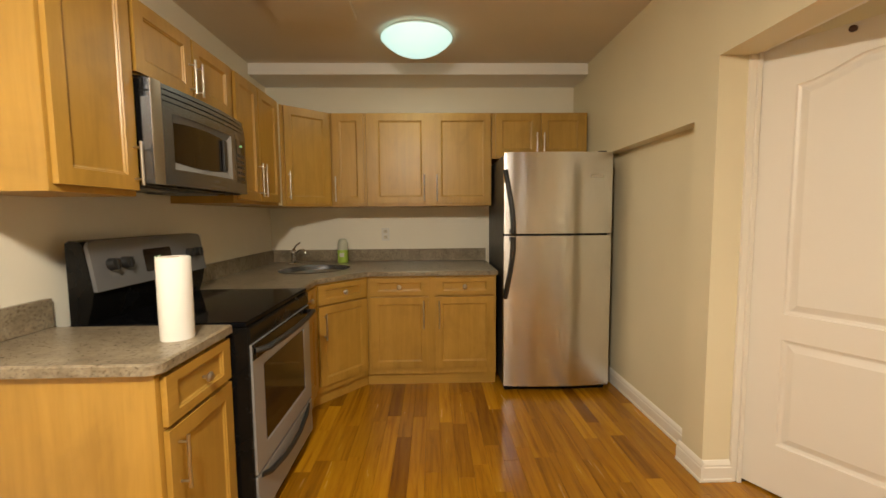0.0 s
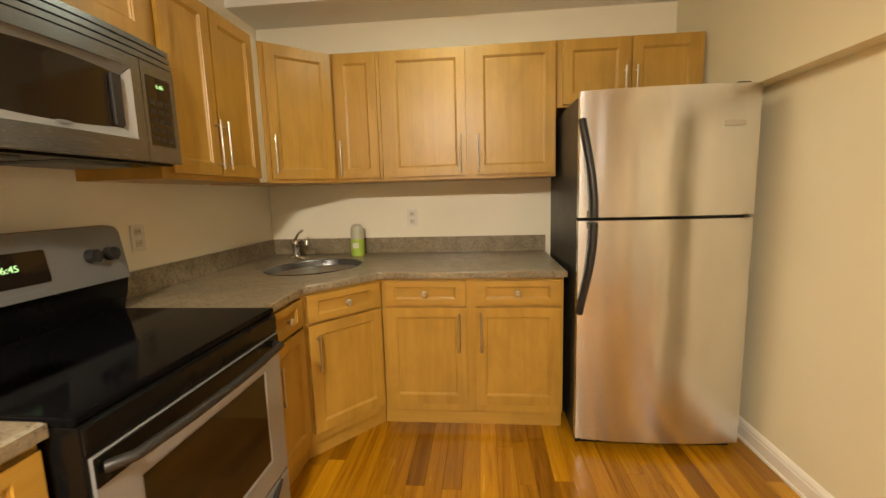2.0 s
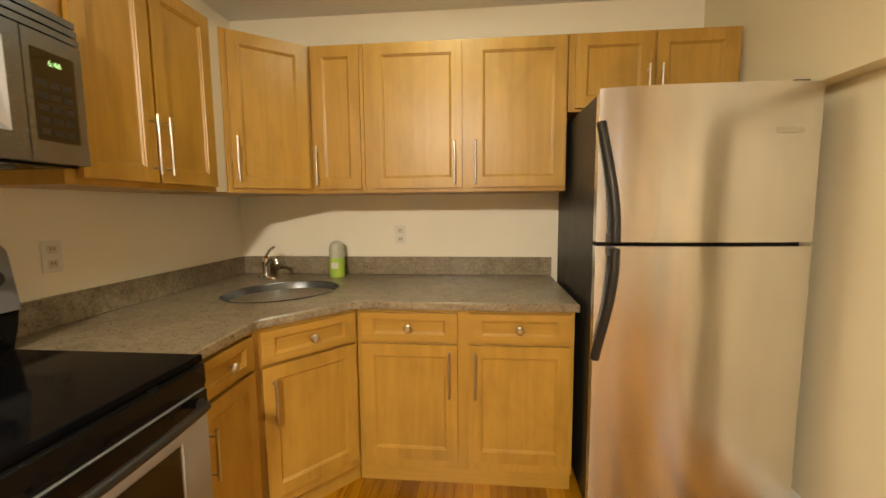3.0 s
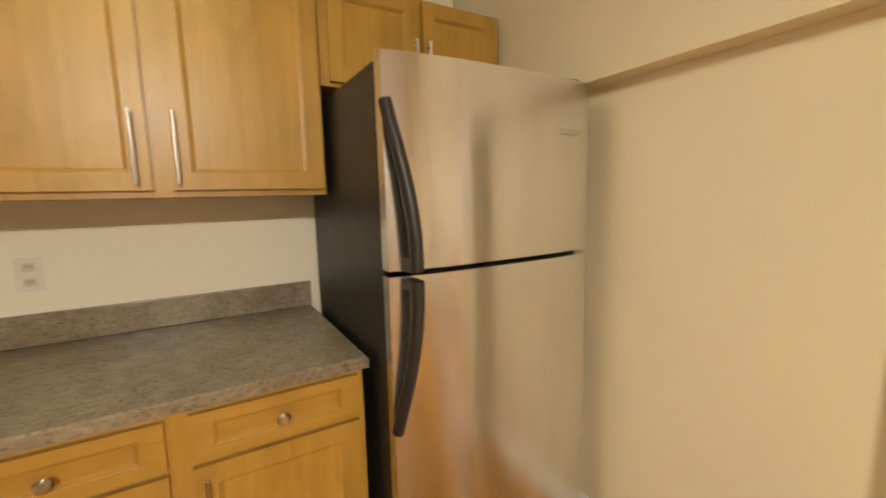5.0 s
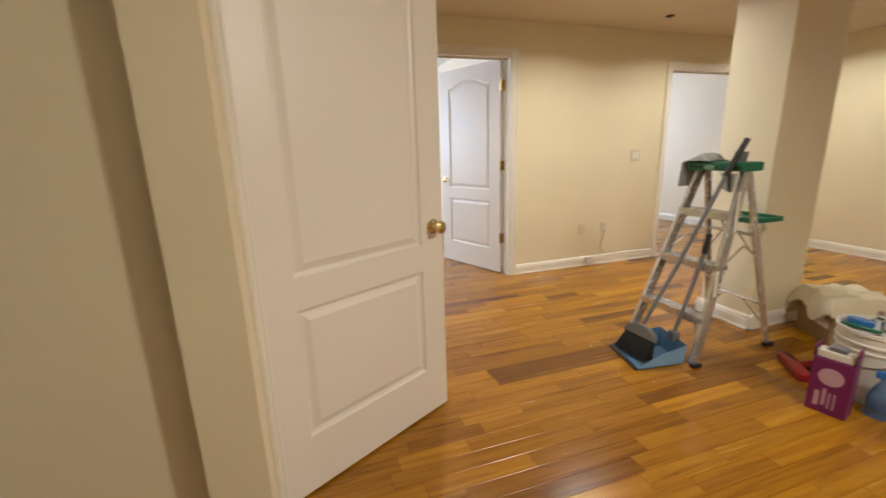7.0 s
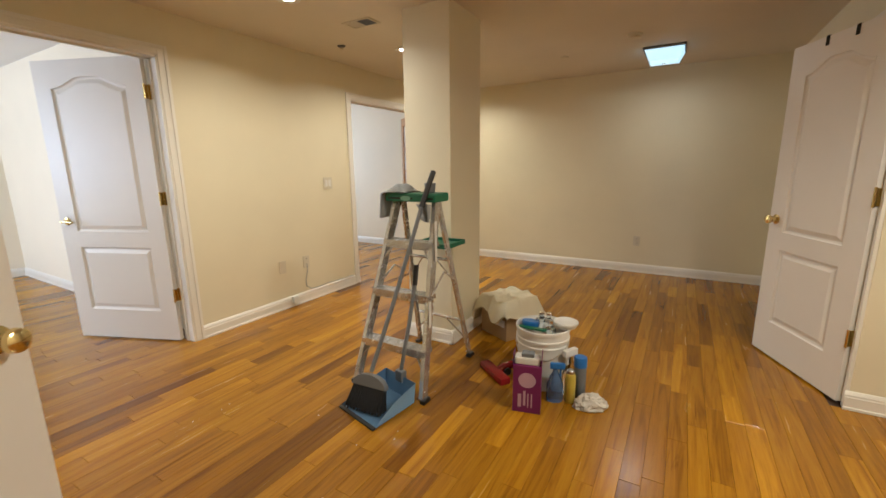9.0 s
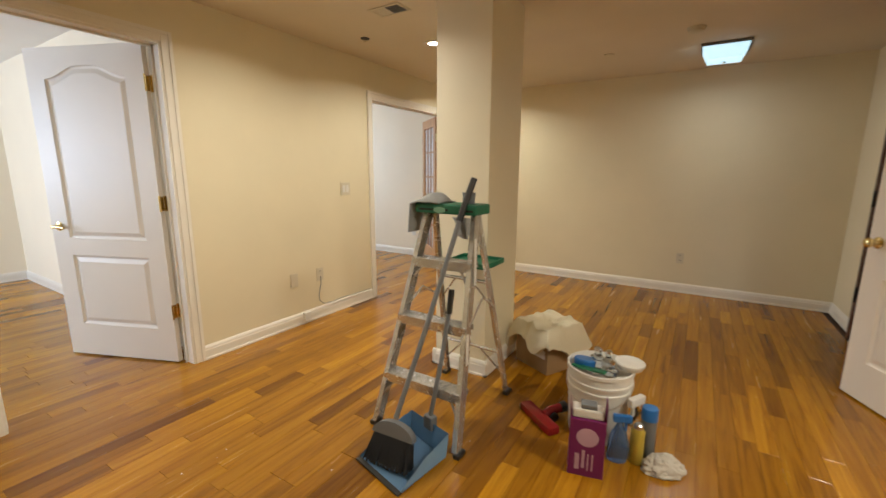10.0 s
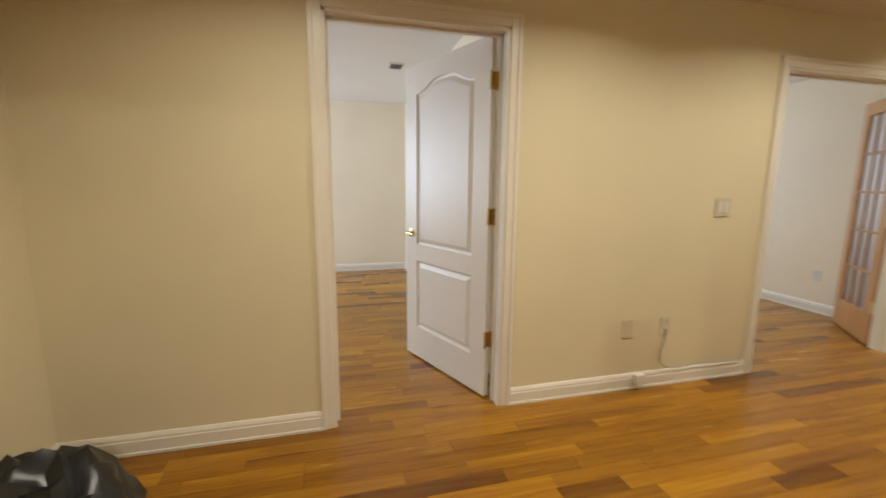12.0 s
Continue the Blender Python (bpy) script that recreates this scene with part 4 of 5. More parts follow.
part("side_trim", front_piece(0.0, 0.046, 0.004, H2 - 0.01, 0.004, 0.0005, 4), M_NICKEL, mw, "bright curved end trim", True)
part("grease_filter", boxes((0.08, 0.10, -0.008, 0.32, 0.32, -0.0005), (0.42, 0.10, -0.008, 0.66, 0.32, -0.0005), bev=0.002), M_GREY, mw, "grey filter underneath")

# refrigerator
FW2 = 0.763
fr = thing("refrigerator", pose(0.818, 3.605, 0), "stainless top-freezer refrigerator with black sides and handles", "refrigerator")
part("body", boxes((0.004, 0.085, 0.03, FW2 - 0.004, 0.83, 1.712), bev=0.004), M_BLACKM, fr, "black textured steel case")
part("gasket", boxes((0.012, 0.070, 0.06, FW2 - 0.012, 0.086, 1.71)), M_BLACK, fr)


def fridge_door(z0, z1):
    bm, n = bmesh.new(), 24
    pts = [(0.0, 0.068), (0.0, 0.030)] + [(FW2 * (0.5 + 0.5 * s), 0.026 * abs(s) ** 3.0) for s in (-1 + 2 * k / n for k in range(n + 1))] + [(FW2, 0.030), (FW2, 0.068)]
    pts = [(x, y) for x, y in pts]
    extrude_poly(bm, pts, z0, z1)
    return bm


fd1 = part("freezer_door", fridge_door(1.158, 1.722), M_STEEL, fr, "brushed stainless freezer door", True)
fd2 = part("door", fridge_door(0.055, 1.142), M_STEEL, fr, "brushed stainless door", True)
part("badge", boxes((0.60, 0.0015, 1.545, 0.69, 0.006, 1.565), bev=0.002), M_NICKEL, fd1, "small maker's plate")


def bow(z0, z1, flip):
    pts = []
    for k in range(13):
        u = k / 12
        s = u if not flip else 1 - u
        pts.append((0.008 + 0.044 * math.sin(s * math.pi / 2) ** 1.2, 0.024 - 0.066 * math.sin(min(1, s * 1.15) * math.pi / 2), z0 + (z1 - z0) * u))
    return pts


bm = tube(bmesh.new(), bow(1.165, 1.60, True), 0.018, 10)
box(bm, 0.034, -0.045, 1.160, 0.068, 0.016, 1.19)
part("handle", bm, M_BLACKM, fd1, "black bowed handle", True)
bm = tube(bmesh.new(), bow(0.70, 1.135, False), 0.018, 10)
box(bm, 0.034, -0.045, 1.110, 0.068, 0.016, 1.138)
part("handle", bm, M_BLACKM, fd2, "black bowed handle", True)
part("hinge_cover", boxes((FW2 - 0.10, 0.03, 1.722, FW2 - 0.045, 0.11, 1.732), bev=0.003), M_BLACKM, fr)
part("kick_grille", boxes((0.01, 0.075, 0.005, FW2 - 0.01, 0.12, 0.05), bev=0.003), M_BLACK, fr, "black grille at the floor")

# ceiling light and access panel
kl = thing("ceiling_light", pose(KLAMP[0], KLAMP[1], HK), "round flush ceiling light with a glowing glass dome", "ceiling light")
part("base", lathe(bmesh.new(), [(0.215, -0.001), (0.22, -0.015), (0.21, -0.022)], 40), M_WHITE, kl, "", True)
prof = [(0.001, -0.135), (0.06, -0.131), (0.12, -0.117), (0.17, -0.093), (0.215, -0.060), (0.242, -0.030), (0.238, -0.023)]
part("dome", lathe(bmesh.new(), prof, 40), M_DOME, kl, "frosted glass dome, lit", True)
solid("access_panel", boxes((-0.62, 2.75, HK - 0.03, -0.14, 3.40, HK - 0.001), bev=0.003), M_CEIL, "painted access panel on the kitchen ceiling", "ceiling panel")


def wall_plate(name, m, label, holes, w=0.072, h=0.115, mat_plate=None):
    t = thing(name, m, label, "switch" if "switch" in name else "outlet", "wall plates")
    part("plate", boxes((-w / 2, -0.006, -h / 2, w / 2, -0.0005, h / 2), bev=0.002), mat_plate or M_PLATE, t)
    for x, z, a, b, mt in holes:
        part("rocker" if "switch" in name else "socket", boxes((x - a, -0.0085, z - b, x + a, -0.0055, z + b), bev=0.001), mt, t)
    return t


OUT = [(0, 0.026, 0.017, 0.015, M_WHITE), (0, -0.026, 0.017, 0.015, M_WHITE), (-0.006, 0.028, 0.0015, 0.005, M_DARK), (0.006, 0.028, 0.0015, 0.005, M_DARK), (-0.006, -0.024, 0.0015, 0.005, M_DARK), (0.006, -0.024, 0.0015, 0.005, M_DARK)]
OUTK = [(x, z, a + (0.0015 if mt is M_DARK else 0), b + (0.002 if mt is M_DARK else 0), M_PLATE if mt is M_WHITE else mt) for x, z, a, b, mt in OUT]
OUTD = [(x, z, a + (0.0005 if mt is M_DARK else 0), b, mt) for x, z, a, b, mt in OUT]
wall_plate("outlet", pose(-0.115, YB, 1.125), "white double outlet on the kitchen wall", OUTK, mat_plate=M_WHITE)
wall_plate("outlet", pose(XL, 3.345, 1.13, 0, 0, 90), "white double outlet beside the range", OUTK, mat_plate=M_WHITE)
wall_plate("outlet", pose(XL, 2.05, 1.10, 0, 0, 90), "white double outlet above the counter's end", OUTK, mat_plate=M_WHITE)

# ---- living room ----
# fixtures on the ceilings
fl = thing("ceiling_light", pose(FLAMP[0], FLAMP[1], HL), "square flush ceiling light with a chrome frame, lit", "ceiling light")
part("frame", boxes((-0.172, -0.172, -0.022, 0.172, 0.172, -0.001), bev=0.006), M_GREY, fl, "polished metal frame")
bm = bmesh.new()
q0 = [bm.verts.new((x, y, -0.023)) for x, y in ((-0.16, -0.16), (0.16, -0.16), (0.16, 0.16), (-0.16, 0.16))]
q1 = [bm.verts.new((x, y, -0.115)) for x, y in ((-0.12, -0.12), (0.12, -0.12), (0.12, 0.12), (-0.12, 0.12))]
bm.faces.new(q0)
bm.faces.new(q1[::-1])
for k in range(4):
    bm.faces.new((q0[k], q0[(k + 1) % 4], q1[(k + 1) % 4], q1[k]))
part("shade", bm, M_SQUARE, fl, "glowing frosted glass shade")
part("finial", lathe(bmesh.new(), [(0.012, -0.133), (0.014, -0.125), (0.008, -0.116)], 14), M_CHROME, fl, "", True)
for lx, ly in DOWN:
    dl = thing("downlight", pose(lx, ly, HL), "recessed ceiling downlight with a white ring, lit", "downlight", "recessed downlights")
    part("ring", lathe(bmesh.new(), [(0.082, -0.0005), (0.080, -0.007), (0.047, -0.005), (0.045, -0.0005)], 28), M_WHITE, dl, "", True)
    part("lens", lathe(bmesh.new(), [(0.044, -0.001), (0.042, -0.003), (0.02, -0.004)], 28), M_BULB, dl, "bright lens", True)
# out-of-view fixture added to carry the extra entry lamp
ef = thing("ceiling_light", pose(ELAMP[0], ELAMP[1], HL), "round white flush ceiling light added over the entry, out of view", "ceiling light")
part("base", lathe(bmesh.new(), [(0.15, -0.001), (0.15, -0.018), (0.13, -0.022)], 28), M_WHITE, ef, "", True)
vt = thing("ceiling_vent", pose(3.035, -0.385, HL), "white metal ceiling vent, one half coloured dark as shade", "vent")
part("frame", boxes((-0.125, -0.072, -0.008, 0.125, -0.058, -0.001), (-0.125, 0.058, -0.008, 0.125, 0.072, -0.001), (-0.125, -0.058, -0.008, -0.108, 0.058, -0.001), (0.108, -0.058, -0.008, 0.125, 0.058, -0.001)), M_PLATE, vt)
# shaded half put into colour: dark backing and grey slats; lit half stays cream
part("backing", boxes((-0.108, -0.058, -0.003, 0.0, 0.058, -0.001)), M_DARK, vt, "dark duct backing that stands in for shade")
for k in range(8):
    y = -0.052 + k * 0.0145
    part("slat", boxes((-0.106, y, -0.007, -0.002, y + 0.004, -0.0032)), M_GREY, vt)
    part("slat", boxes((0.002, y, -0.007, 0.106, y + 0.010, -0.0032)), M_PLATE, vt)
bv = thing("ceiling_vent", pose(6.13, 0.85, 2.40), "white metal bedroom ceiling vent", "vent")
part("frame", boxes((-0.10, -0.075, -0.008, 0.10, 0.075, -0.001), bev=0.002), M_WHITE, bv)
for k in range(6):
    part("slat", boxes((-0.075 + k * 0.026, -0.055, -0.012, -0.062 + k * 0.026, 0.055, -0.0085)), M_GREY, bv)
sp = thing("sprinkler", pose(3.57, -0.74, HL), "recessed fire sprinkler with a dark cup", "sprinkler")
part("cup", lathe(bmesh.new(), [(0.036, -0.0005), (0.034, -0.006), (0.020, -0.006)], 20), M_BLACKM, sp, "", True)
part("deflector", lathe(bmesh.new(), [(0.006, -0.0065), (0.006, -0.020), (0.014, -0.023)], 12), M_CHROME, sp, "", True)
sm = thing("smoke_detector", pose(1.34, -1.79, HL), "round beige smoke detector on the ceiling", "smoke detector")
part("base", lathe(bmesh.new(), [(0.062, -0.001), (0.062, -0.012), (0.058, -0.014)], 28), M_PLATE, sm, "", True)
part("cover", lathe(bmesh.new(), [(0.055, -0.0145), (0.052, -0.030), (0.038, -0.036), (0.01, -0.037)], 28), M_PLATE, sm, "", True)
solid("cover_plate", lathe(bmesh.new(), [(0.045, -0.001), (0.043, -0.008), (0.02, -0.010)], 24), M_PLATE, "small round blank plate on the ceiling", "ceiling plate", m=pose(2.01, -2.2, HL), smooth=True)

# plates and the loose cable on the wall of doors
RW = -90
wall_plate("light_switch", pose(XA, -0.887, 1.137, 0, 0, RW), "cream two-gang light switch beside the doorway", [(-0.022, 0.0, 0.016, 0.033, M_WHITE), (0.022, 0.0, 0.016, 0.033, M_WHITE)], 0.115, 0.115)
wall_plate("outlet", pose(XA, -0.537, 0.395, 0, 0, RW), "cream double outlet with a cable below it", OUTK)
wall_plate("cover_plate", pose(XA, -0.262, 0.396, 0, 0, RW), "blank cream cover plate on the wall", [])
solid("cable_box", boxes((XA - 0.055, -0.375, 0.040, XA - 0.0205, -0.315, 0.105), bev=0.004), M_WHITE, "small white cable box on the skirting", "cable box")
solid("cable", tube(bmesh.new(), [(XA - 0.012, -0.537, 0.375), (XA - 0.02, -0.530, 0.31), (XA - 0.015, -0.508, 0.23), (XA - 0.018, -0.505, 0.165), (XA - 0.02, -0.56, 0.120), (XA - 0.024, -0.66, 0.113), (XA - 0.022, -0.78, 0.122), (XA - 0.022, -0.91, 0.114), (XA - 0.022, -1.17, 0.111)], 0.004, 8), M_MIDGREY, "thin pale grey cable hanging from the outlet", "cable", smooth=True)
wall_plate("outlet", pose(1.312, YF, 0.383, 0, 0, 180), "cream double outlet on the far wall", OUTK)
wall_plate("outlet", pose(4.95, -3.28, 0.38, 0, 0, 180), "white outlet in the second room", OUTD, mat_plate=M_WHITE)

# step ladder
ld = thing("step_ladder", pose(2.27, 0.1, 0), "paint-spattered aluminium step ladder with a green top", "ladder")


def bar(p, q, w, t, name, mt, label="", side=(1, 0, 0)):
    """A flat channel bar from p to q: w across, t along side."""
    p, q, s = Vector(p), Vector(q), Vector(side).normalized()
    d = (q - p).normalized()
    u = d.cross(s).normalized()
    bm = bmesh.new()

    def slab_at(o, ww, tt):
        vs = []
        for e in (p, q):
            for a, b in ((-1, -1), (1, -1), (1, 1), (-1, 1)):
                vs.append(bm.verts.new(e + s * (o[0] + a * tt / 2) + u * (o[1] + b * ww / 2)))
        for f in ((0, 1, 2, 3), (7, 6, 5, 4), (0, 4, 5, 1), (1, 5, 6, 2), (2, 6, 7, 3), (3, 7, 4, 0)):
            bm.faces.new([vs[k] for k in f])
    slab_at((0, 0), w, 0.003)
    slab_at((t / 2, w / 2), 0.003, t)
    slab_at((t / 2, -w / 2), 0.003, t)
    return part(name, bm, mt, ld, label)


FT = {"R": ((-0.25, 0.32, 0.02), (-0.15, -0.02, 1.10)), "L": ((0.25, 0.32, 0.02), (0.15, -0.02, 1.10))}
BK = {"R": ((-0.215, -0.315, 0.02), (-0.135, -0.06, 1.08)), "L": ((0.225, -0.345, 0.02), (0.135, -0.06, 1.08))}
for sgn, k in ((1, "R"), (-1, "L")):
    p, q = FT[k]
    bar(p, q, 0.054, 0.024, "front_rail", M_ALU, side=(sgn, 0, 0))
    p2, q2 = BK[k]
    bar(p2, q2, 0.034, 0.018, "rear_rail", M_ALU, side=(sgn, 0, 0))
    for e in (p, p2):
        bm = boxes((e[0] - 0.016, e[1] - 0.034, 0.0, e[0] + 0.016, e[1] + 0.030, 0.022), bev=0.004)
        part("rubber_foot", bm, M_BLACKM, ld, "worn dark rubber foot")
    for z in (0.22, 0.80):
        f0 = Vector(p).lerp(Vector(q), z / 1.1)
        f1 = Vector(p).lerp(Vector(q), (z - 0.12) / 1.1)
        part("brace", tube(bmesh.new(), [(f0.x + sgn * 0.09, f0.y, z + 0.045), (f1.x + sgn * 0.012, f1.y, z - 0.07)], 0.007, 8), M_ALU, ld, "", True)
    m0, m1 = Vector(p).lerp(Vector(q), 0.50), Vector(p2).lerp(Vector(q2), 0.52)
    mid = (m0 + m1) / 2 + Vector((0, 0, 0.10))
    part("spreader", tube(bmesh.new(), [m0, mid], 0.006, 8), M_ALU, ld, "", True)
    part("spreader", tube(bmesh.new(), [mid, m1], 0.006, 8), M_ALU, ld, "", True)
for z in (0.275, 0.565, 0.855):
    c0 = Vector(FT["R"][0]).lerp(Vector(FT["R"][1]), (z - 0.02) / 1.08)
    c1 = Vector(FT["L"][0]).lerp(Vector(FT["L"][1]), (z - 0.02) / 1.08)
    bm = boxes((c0.x, c0.y - 0.045, z - 0.004, c1.x, c0.y + 0.040, z), (c0.x, c0.y + 0.036, z - 0.045, c1.x, c0.y + 0.040, z - 0.004), (c0.x, c0.y - 0.045, z - 0.03, c1.x, c0.y - 0.041, z - 0.004))
    tread = part("step", bm, M_ALU, ld, "ribbed aluminium step")
    for k in range(7):
        part("rib", boxes((c0.x + 0.004, c0.y - 0.038 + k * 0.011, z, c1.x - 0.004, c0.y - 0.034 + k * 0.011, z + 0.0025)), M_ALU, tread)
for z in (0.26, 0.70):
    c0 = Vector(BK["R"][0]).lerp(Vector(BK["R"][1]), z / 1.08)
    c1 = Vector(BK["L"][0]).lerp(Vector(BK["L"][1]), z / 1.08)
    part("crossbar", tube(bmesh.new(), [c0, c1], 0.010, 8), M_ALU, ld, "", True)
    part("brace", tube(bmesh.new(), [c0.lerp(c1, 0.35) + Vector((0, 0.004, 0)), Vector(BK["R"][0]).lerp(Vector(BK["R"][1]), (z - 0.16) / 1.08)], 0.005, 8), M_ALU, ld, "", True)
    part("brace", tube(bmesh.new(), [c0.lerp(c1, 0.65) + Vector((0, 0.004, 0)), Vector(BK["L"][0]).lerp(Vector(BK["L"][1]), (z - 0.16) / 1.08)], 0.005, 8), M_ALU, ld, "", True)
tc = part("top_cap", boxes((-0.176, -0.105, 1.084, 0.180, 0.055, 1.135), bev=0.010), M_GREEN, ld, "green plastic top")
part("slot", boxes((-0.02, 0.0555, 1.100, 0.155, 0.0565, 1.110), (-0.16, 0.0555, 1.100, -0.09, 0.0565, 1.110)), M_DARK, tc, "dark moulded slot")
part("badge", lathe(bmesh.new(), [(0.030, 0), (0.028, 0.002), (0.012, 0.002)], 24, Matrix.Translation((0.03, 0.055, 1.104)) @ pose(0, 0, 0, -90) @ Matrix.Diagonal((1.25, 0.5, 1, 1))), M_MARK, tc, "pale oval maker's mark")
bm = boxes((-0.135, -0.40, 0.770, 0.135, -0.155, 0.782), (-0.135, -0.40, 0.782, 0.135, -0.39, 0.800), (-0.135, -0.165, 0.782, 0.135, -0.155, 0.800), (-0.135, -0.39, 0.782, -0.125, -0.165, 0.800), (0.125, -0.39, 0.782, 0.135, -0.165, 0.800), bev=0.003)
part("pail_shelf", bm, M_GREEN, ld, "green folding tray")
for bs in ((-0.189, 0.062, 0.75, -0.187, 0.085, 0.98), (-0.228, 0.20, 0.40, -0.226, 0.225, 0.55)):
    part("warning_label", boxes(bs), M_WHITE, ld, "worn white sticker")


def cloth(name, m, nx, ny, w, d, fn, material, label, category, thick=0.006):
    """A soft sheet, its heights from fn(u, v), u and v from 0 to 1."""
    bm = bmesh.new()
    g = [[bm.verts.new(fn(i / nx, j / ny)) for i in range(nx + 1)] for j in range(ny + 1)]
    for j in range(ny):
        for i in range(nx):
            bm.faces.new((g[j][i], g[j][i + 1], g[j + 1][i + 1], g[j + 1][i]))
    bmesh.ops.recalc_face_normals(bm, faces=bm.faces)
    if sum(f.normal.z for f in bm.faces) < 0:
        bmesh.ops.reverse_faces(bm, faces=bm.faces)
    bmesh.ops.solidify(bm, geom=bm.faces[:], thickness=thick)
    return solid(name, bm, material, label, category, m=m, smooth=True)


def rag_top(u, v):
    x, y = 0.02 + 0.17 * u, -0.09 + 0.17 * v
    n = noise.noise((u * 3, v * 3, 2.0)) * 0.014
    z = 1.143 + 0.045 * math.sin(math.pi * min(1, u * 1.1)) * math.sin(math.pi * v) ** 0.5 + n * (1 if 0 < u < 1 else 0)
    if u > 0.86:
        x, z = 0.186 + 0.010 * v + (u - 0.86) * 0.1, 1.135 - (u - 0.86) * 1.1
    return Vector((x, y, max(z, 1.139) if u <= 0.86 else z))


cloth("rag", pose(2.27, 0.1, 0), 22, 14, 0, 0, rag_top, M_GREYRAG, "grey rag draped over the ladder top", "rag")
cp = thing("holder_cup", pose(2.175, 0.075, 1.136), "grey plastic cup on the ladder top", "cup")
part("cup", lathe(bmesh.new(), [(0.028, 0.0), (0.034, 0.055), (0.031, 0.055), (0.026, 0.006), (0.004, 0.006)], 20), M_GREY, cp, "", True)


def rag_hang(u, v):
    return Vector((2.115 + 0.10 * u * (1 - 0.6 * v), 0.166 + 0.012 * math.sin(u * 9) + 0.010 * v, 1.075 - 0.13 * v * (0.6 + 0.8 * u * (1 - u))))


cloth("rag", None, 12, 10, 0, 0, rag_hang, M_GREYRAG, "dark grey rag hanging under the ladder top", "rag")

# dustpan and broom
dp = thing("dustpan", pose(2.215, 0.56, 0, 0, 0, 166), "light blue upright dustpan with a grey pole", "dustpan")
bm = bmesh.new()
o = [(-0.150, -0.155, 0.004), (0.150, -0.155, 0.004), (0.125, 0.13, 0.010), (-0.125, 0.13, 0.010)]
tpv = [(-0.150, -0.155, 0.012), (0.150, -0.155, 0.012), (0.130, 0.14, 0.125), (-0.130, 0.14, 0.125)]
mida, midb = (-0.142, -0.02, 0.085), (0.142, -0.02, 0.085)
a = [bm.verts.new(v) for v in o]
b2 = [bm.verts.new(v) for v in tpv]
c1, c2 = bm.verts.new(mida), bm.verts.new(midb)
bm.faces.new(a)
bm.faces.new((a[2], a[3], b2[3], b2[2]))
bm.faces.new((a[3], a[0], b2[0], c1, b2[3]))
bm.faces.new((a[1], a[2], b2[2], c2, b2[1]))
bmesh.ops.solidify(bm, geom=bm.faces[:], thickness=0.004)
pan = part("pan", bm, M_BLUE, dp, "light blue plastic pan")
part("lip", boxes((-0.152, -0.172, 0.001, 0.152, -0.150, 0.010), bev=0.002), M_BLACKM, dp, "dark rubber lip")
part("socket", boxes((-0.028, 0.125, 0.09, 0.028, 0.165, 0.155), bev=0.006), M_GREY, dp)
part("pole", tube(bmesh.new(), [(0.0, 0.145, 0.14), (0.0, 0.22, 0.42), (-0.02, 0.285, 0.62)], 0.011, 10), M_GREY, dp, "grey pole", True)
part("grip", tube(bmesh.new(), [(-0.02, 0.286, 0.621), (-0.028, 0.312, 0.735)], 0.015, 10), M_BLACKM, dp, "black grip", True)
br = thing("broom", pose(2.255, 0.60, 0, 0, 0, 184), "broom with black bristles standing in the dustpan", "broom")
bm = bmesh.new()
rng_b = random.Random(3)
for i in range(26):
    for j in range(5):
        x, y = -0.105 + i * 0.0084, -0.022 + j * 0.011
        cyl(bm, (x * 0.9, y * 0.5, 0.125), (x * 1.08 + rng_b.uniform(-.006, .006), y * 1.3 - 0.05 + rng_b.uniform(-.006, .006), 0.018), 0.0055, 0.004, 5)
part("bristles", bm, M_BRISTLE, br, "black bristles")
hp = [(-0.108, 0.0)] + [(0.108 * -math.cos(math.pi * k / 12), 0.066 * math.sin(math.pi * k / 12)) for k in range(1, 12)] + [(0.108, 0.0)]
bm = extrude_poly(bmesh.new(), hp, -0.018, 0.018)
bmesh.ops.transform(bm, matrix=Matrix.Translation((0, 0, 0.125)) @ pose(0, 0, 0, 78), verts=bm.verts)
part("head", bm, M_GREY, br, "grey half-round head")
mb = pose(2.255, 0.60, 0, 0, 0, 184).inverted()
pts = [mb @ Vector(p) for p in ((2.262, 0.575, 0.195), (2.225, 0.40, 0.55), (2.175, 0.225, 0.97), (2.165, 0.19, 1.06))]
part("pole", tube(bmesh.new(), pts, 0.012, 10), M_GREY, br, "grey metal pole", True)
part("grip", tube(bmesh.new(), [pts[3], mb @ Vector((2.150, 0.14, 1.17)), mb @ Vector((2.138, 0.095, 1.26))], 0.016, 10), M_BLACKM, br, "dark grip", True)

# bucket with cleaning things
BX, BY = 1.53, -0.13
bu = thing("bucket", pose(BX, BY, 0), "white plastic bucket full of cleaning supplies", "bucket")
part("pail", lathe(bmesh.new(), [(0.130, 0.001), (0.133, 0.006), (0.148, 0.255), (0.153, 0.258), (0.153, 0.266), (0.149, 0.270), (0.150, 0.290), (0.156, 0.293), (0.156, 0.303), (0.151, 0.307), (0.152, 0.340), (0.158, 0.344), (0.158, 0.360), (0.150, 0.362), (0.146, 0.345), (0.140, 0.25), (0.136, 0.05)], 40), M_WHITE, bu, "", True)
bm = tube(bmesh.new(), [(0.157 * math.cos(t), 0.157 * math.sin(t) - 0.01 * math.sin(t), 0.29 - 0.10 * math.sin(t)) for t in [math.pi * k / 14 for k in range(15)]], 0.0025, 6)
part("handle", bm, M_NICKEL, bu, "thin wire bail", True)
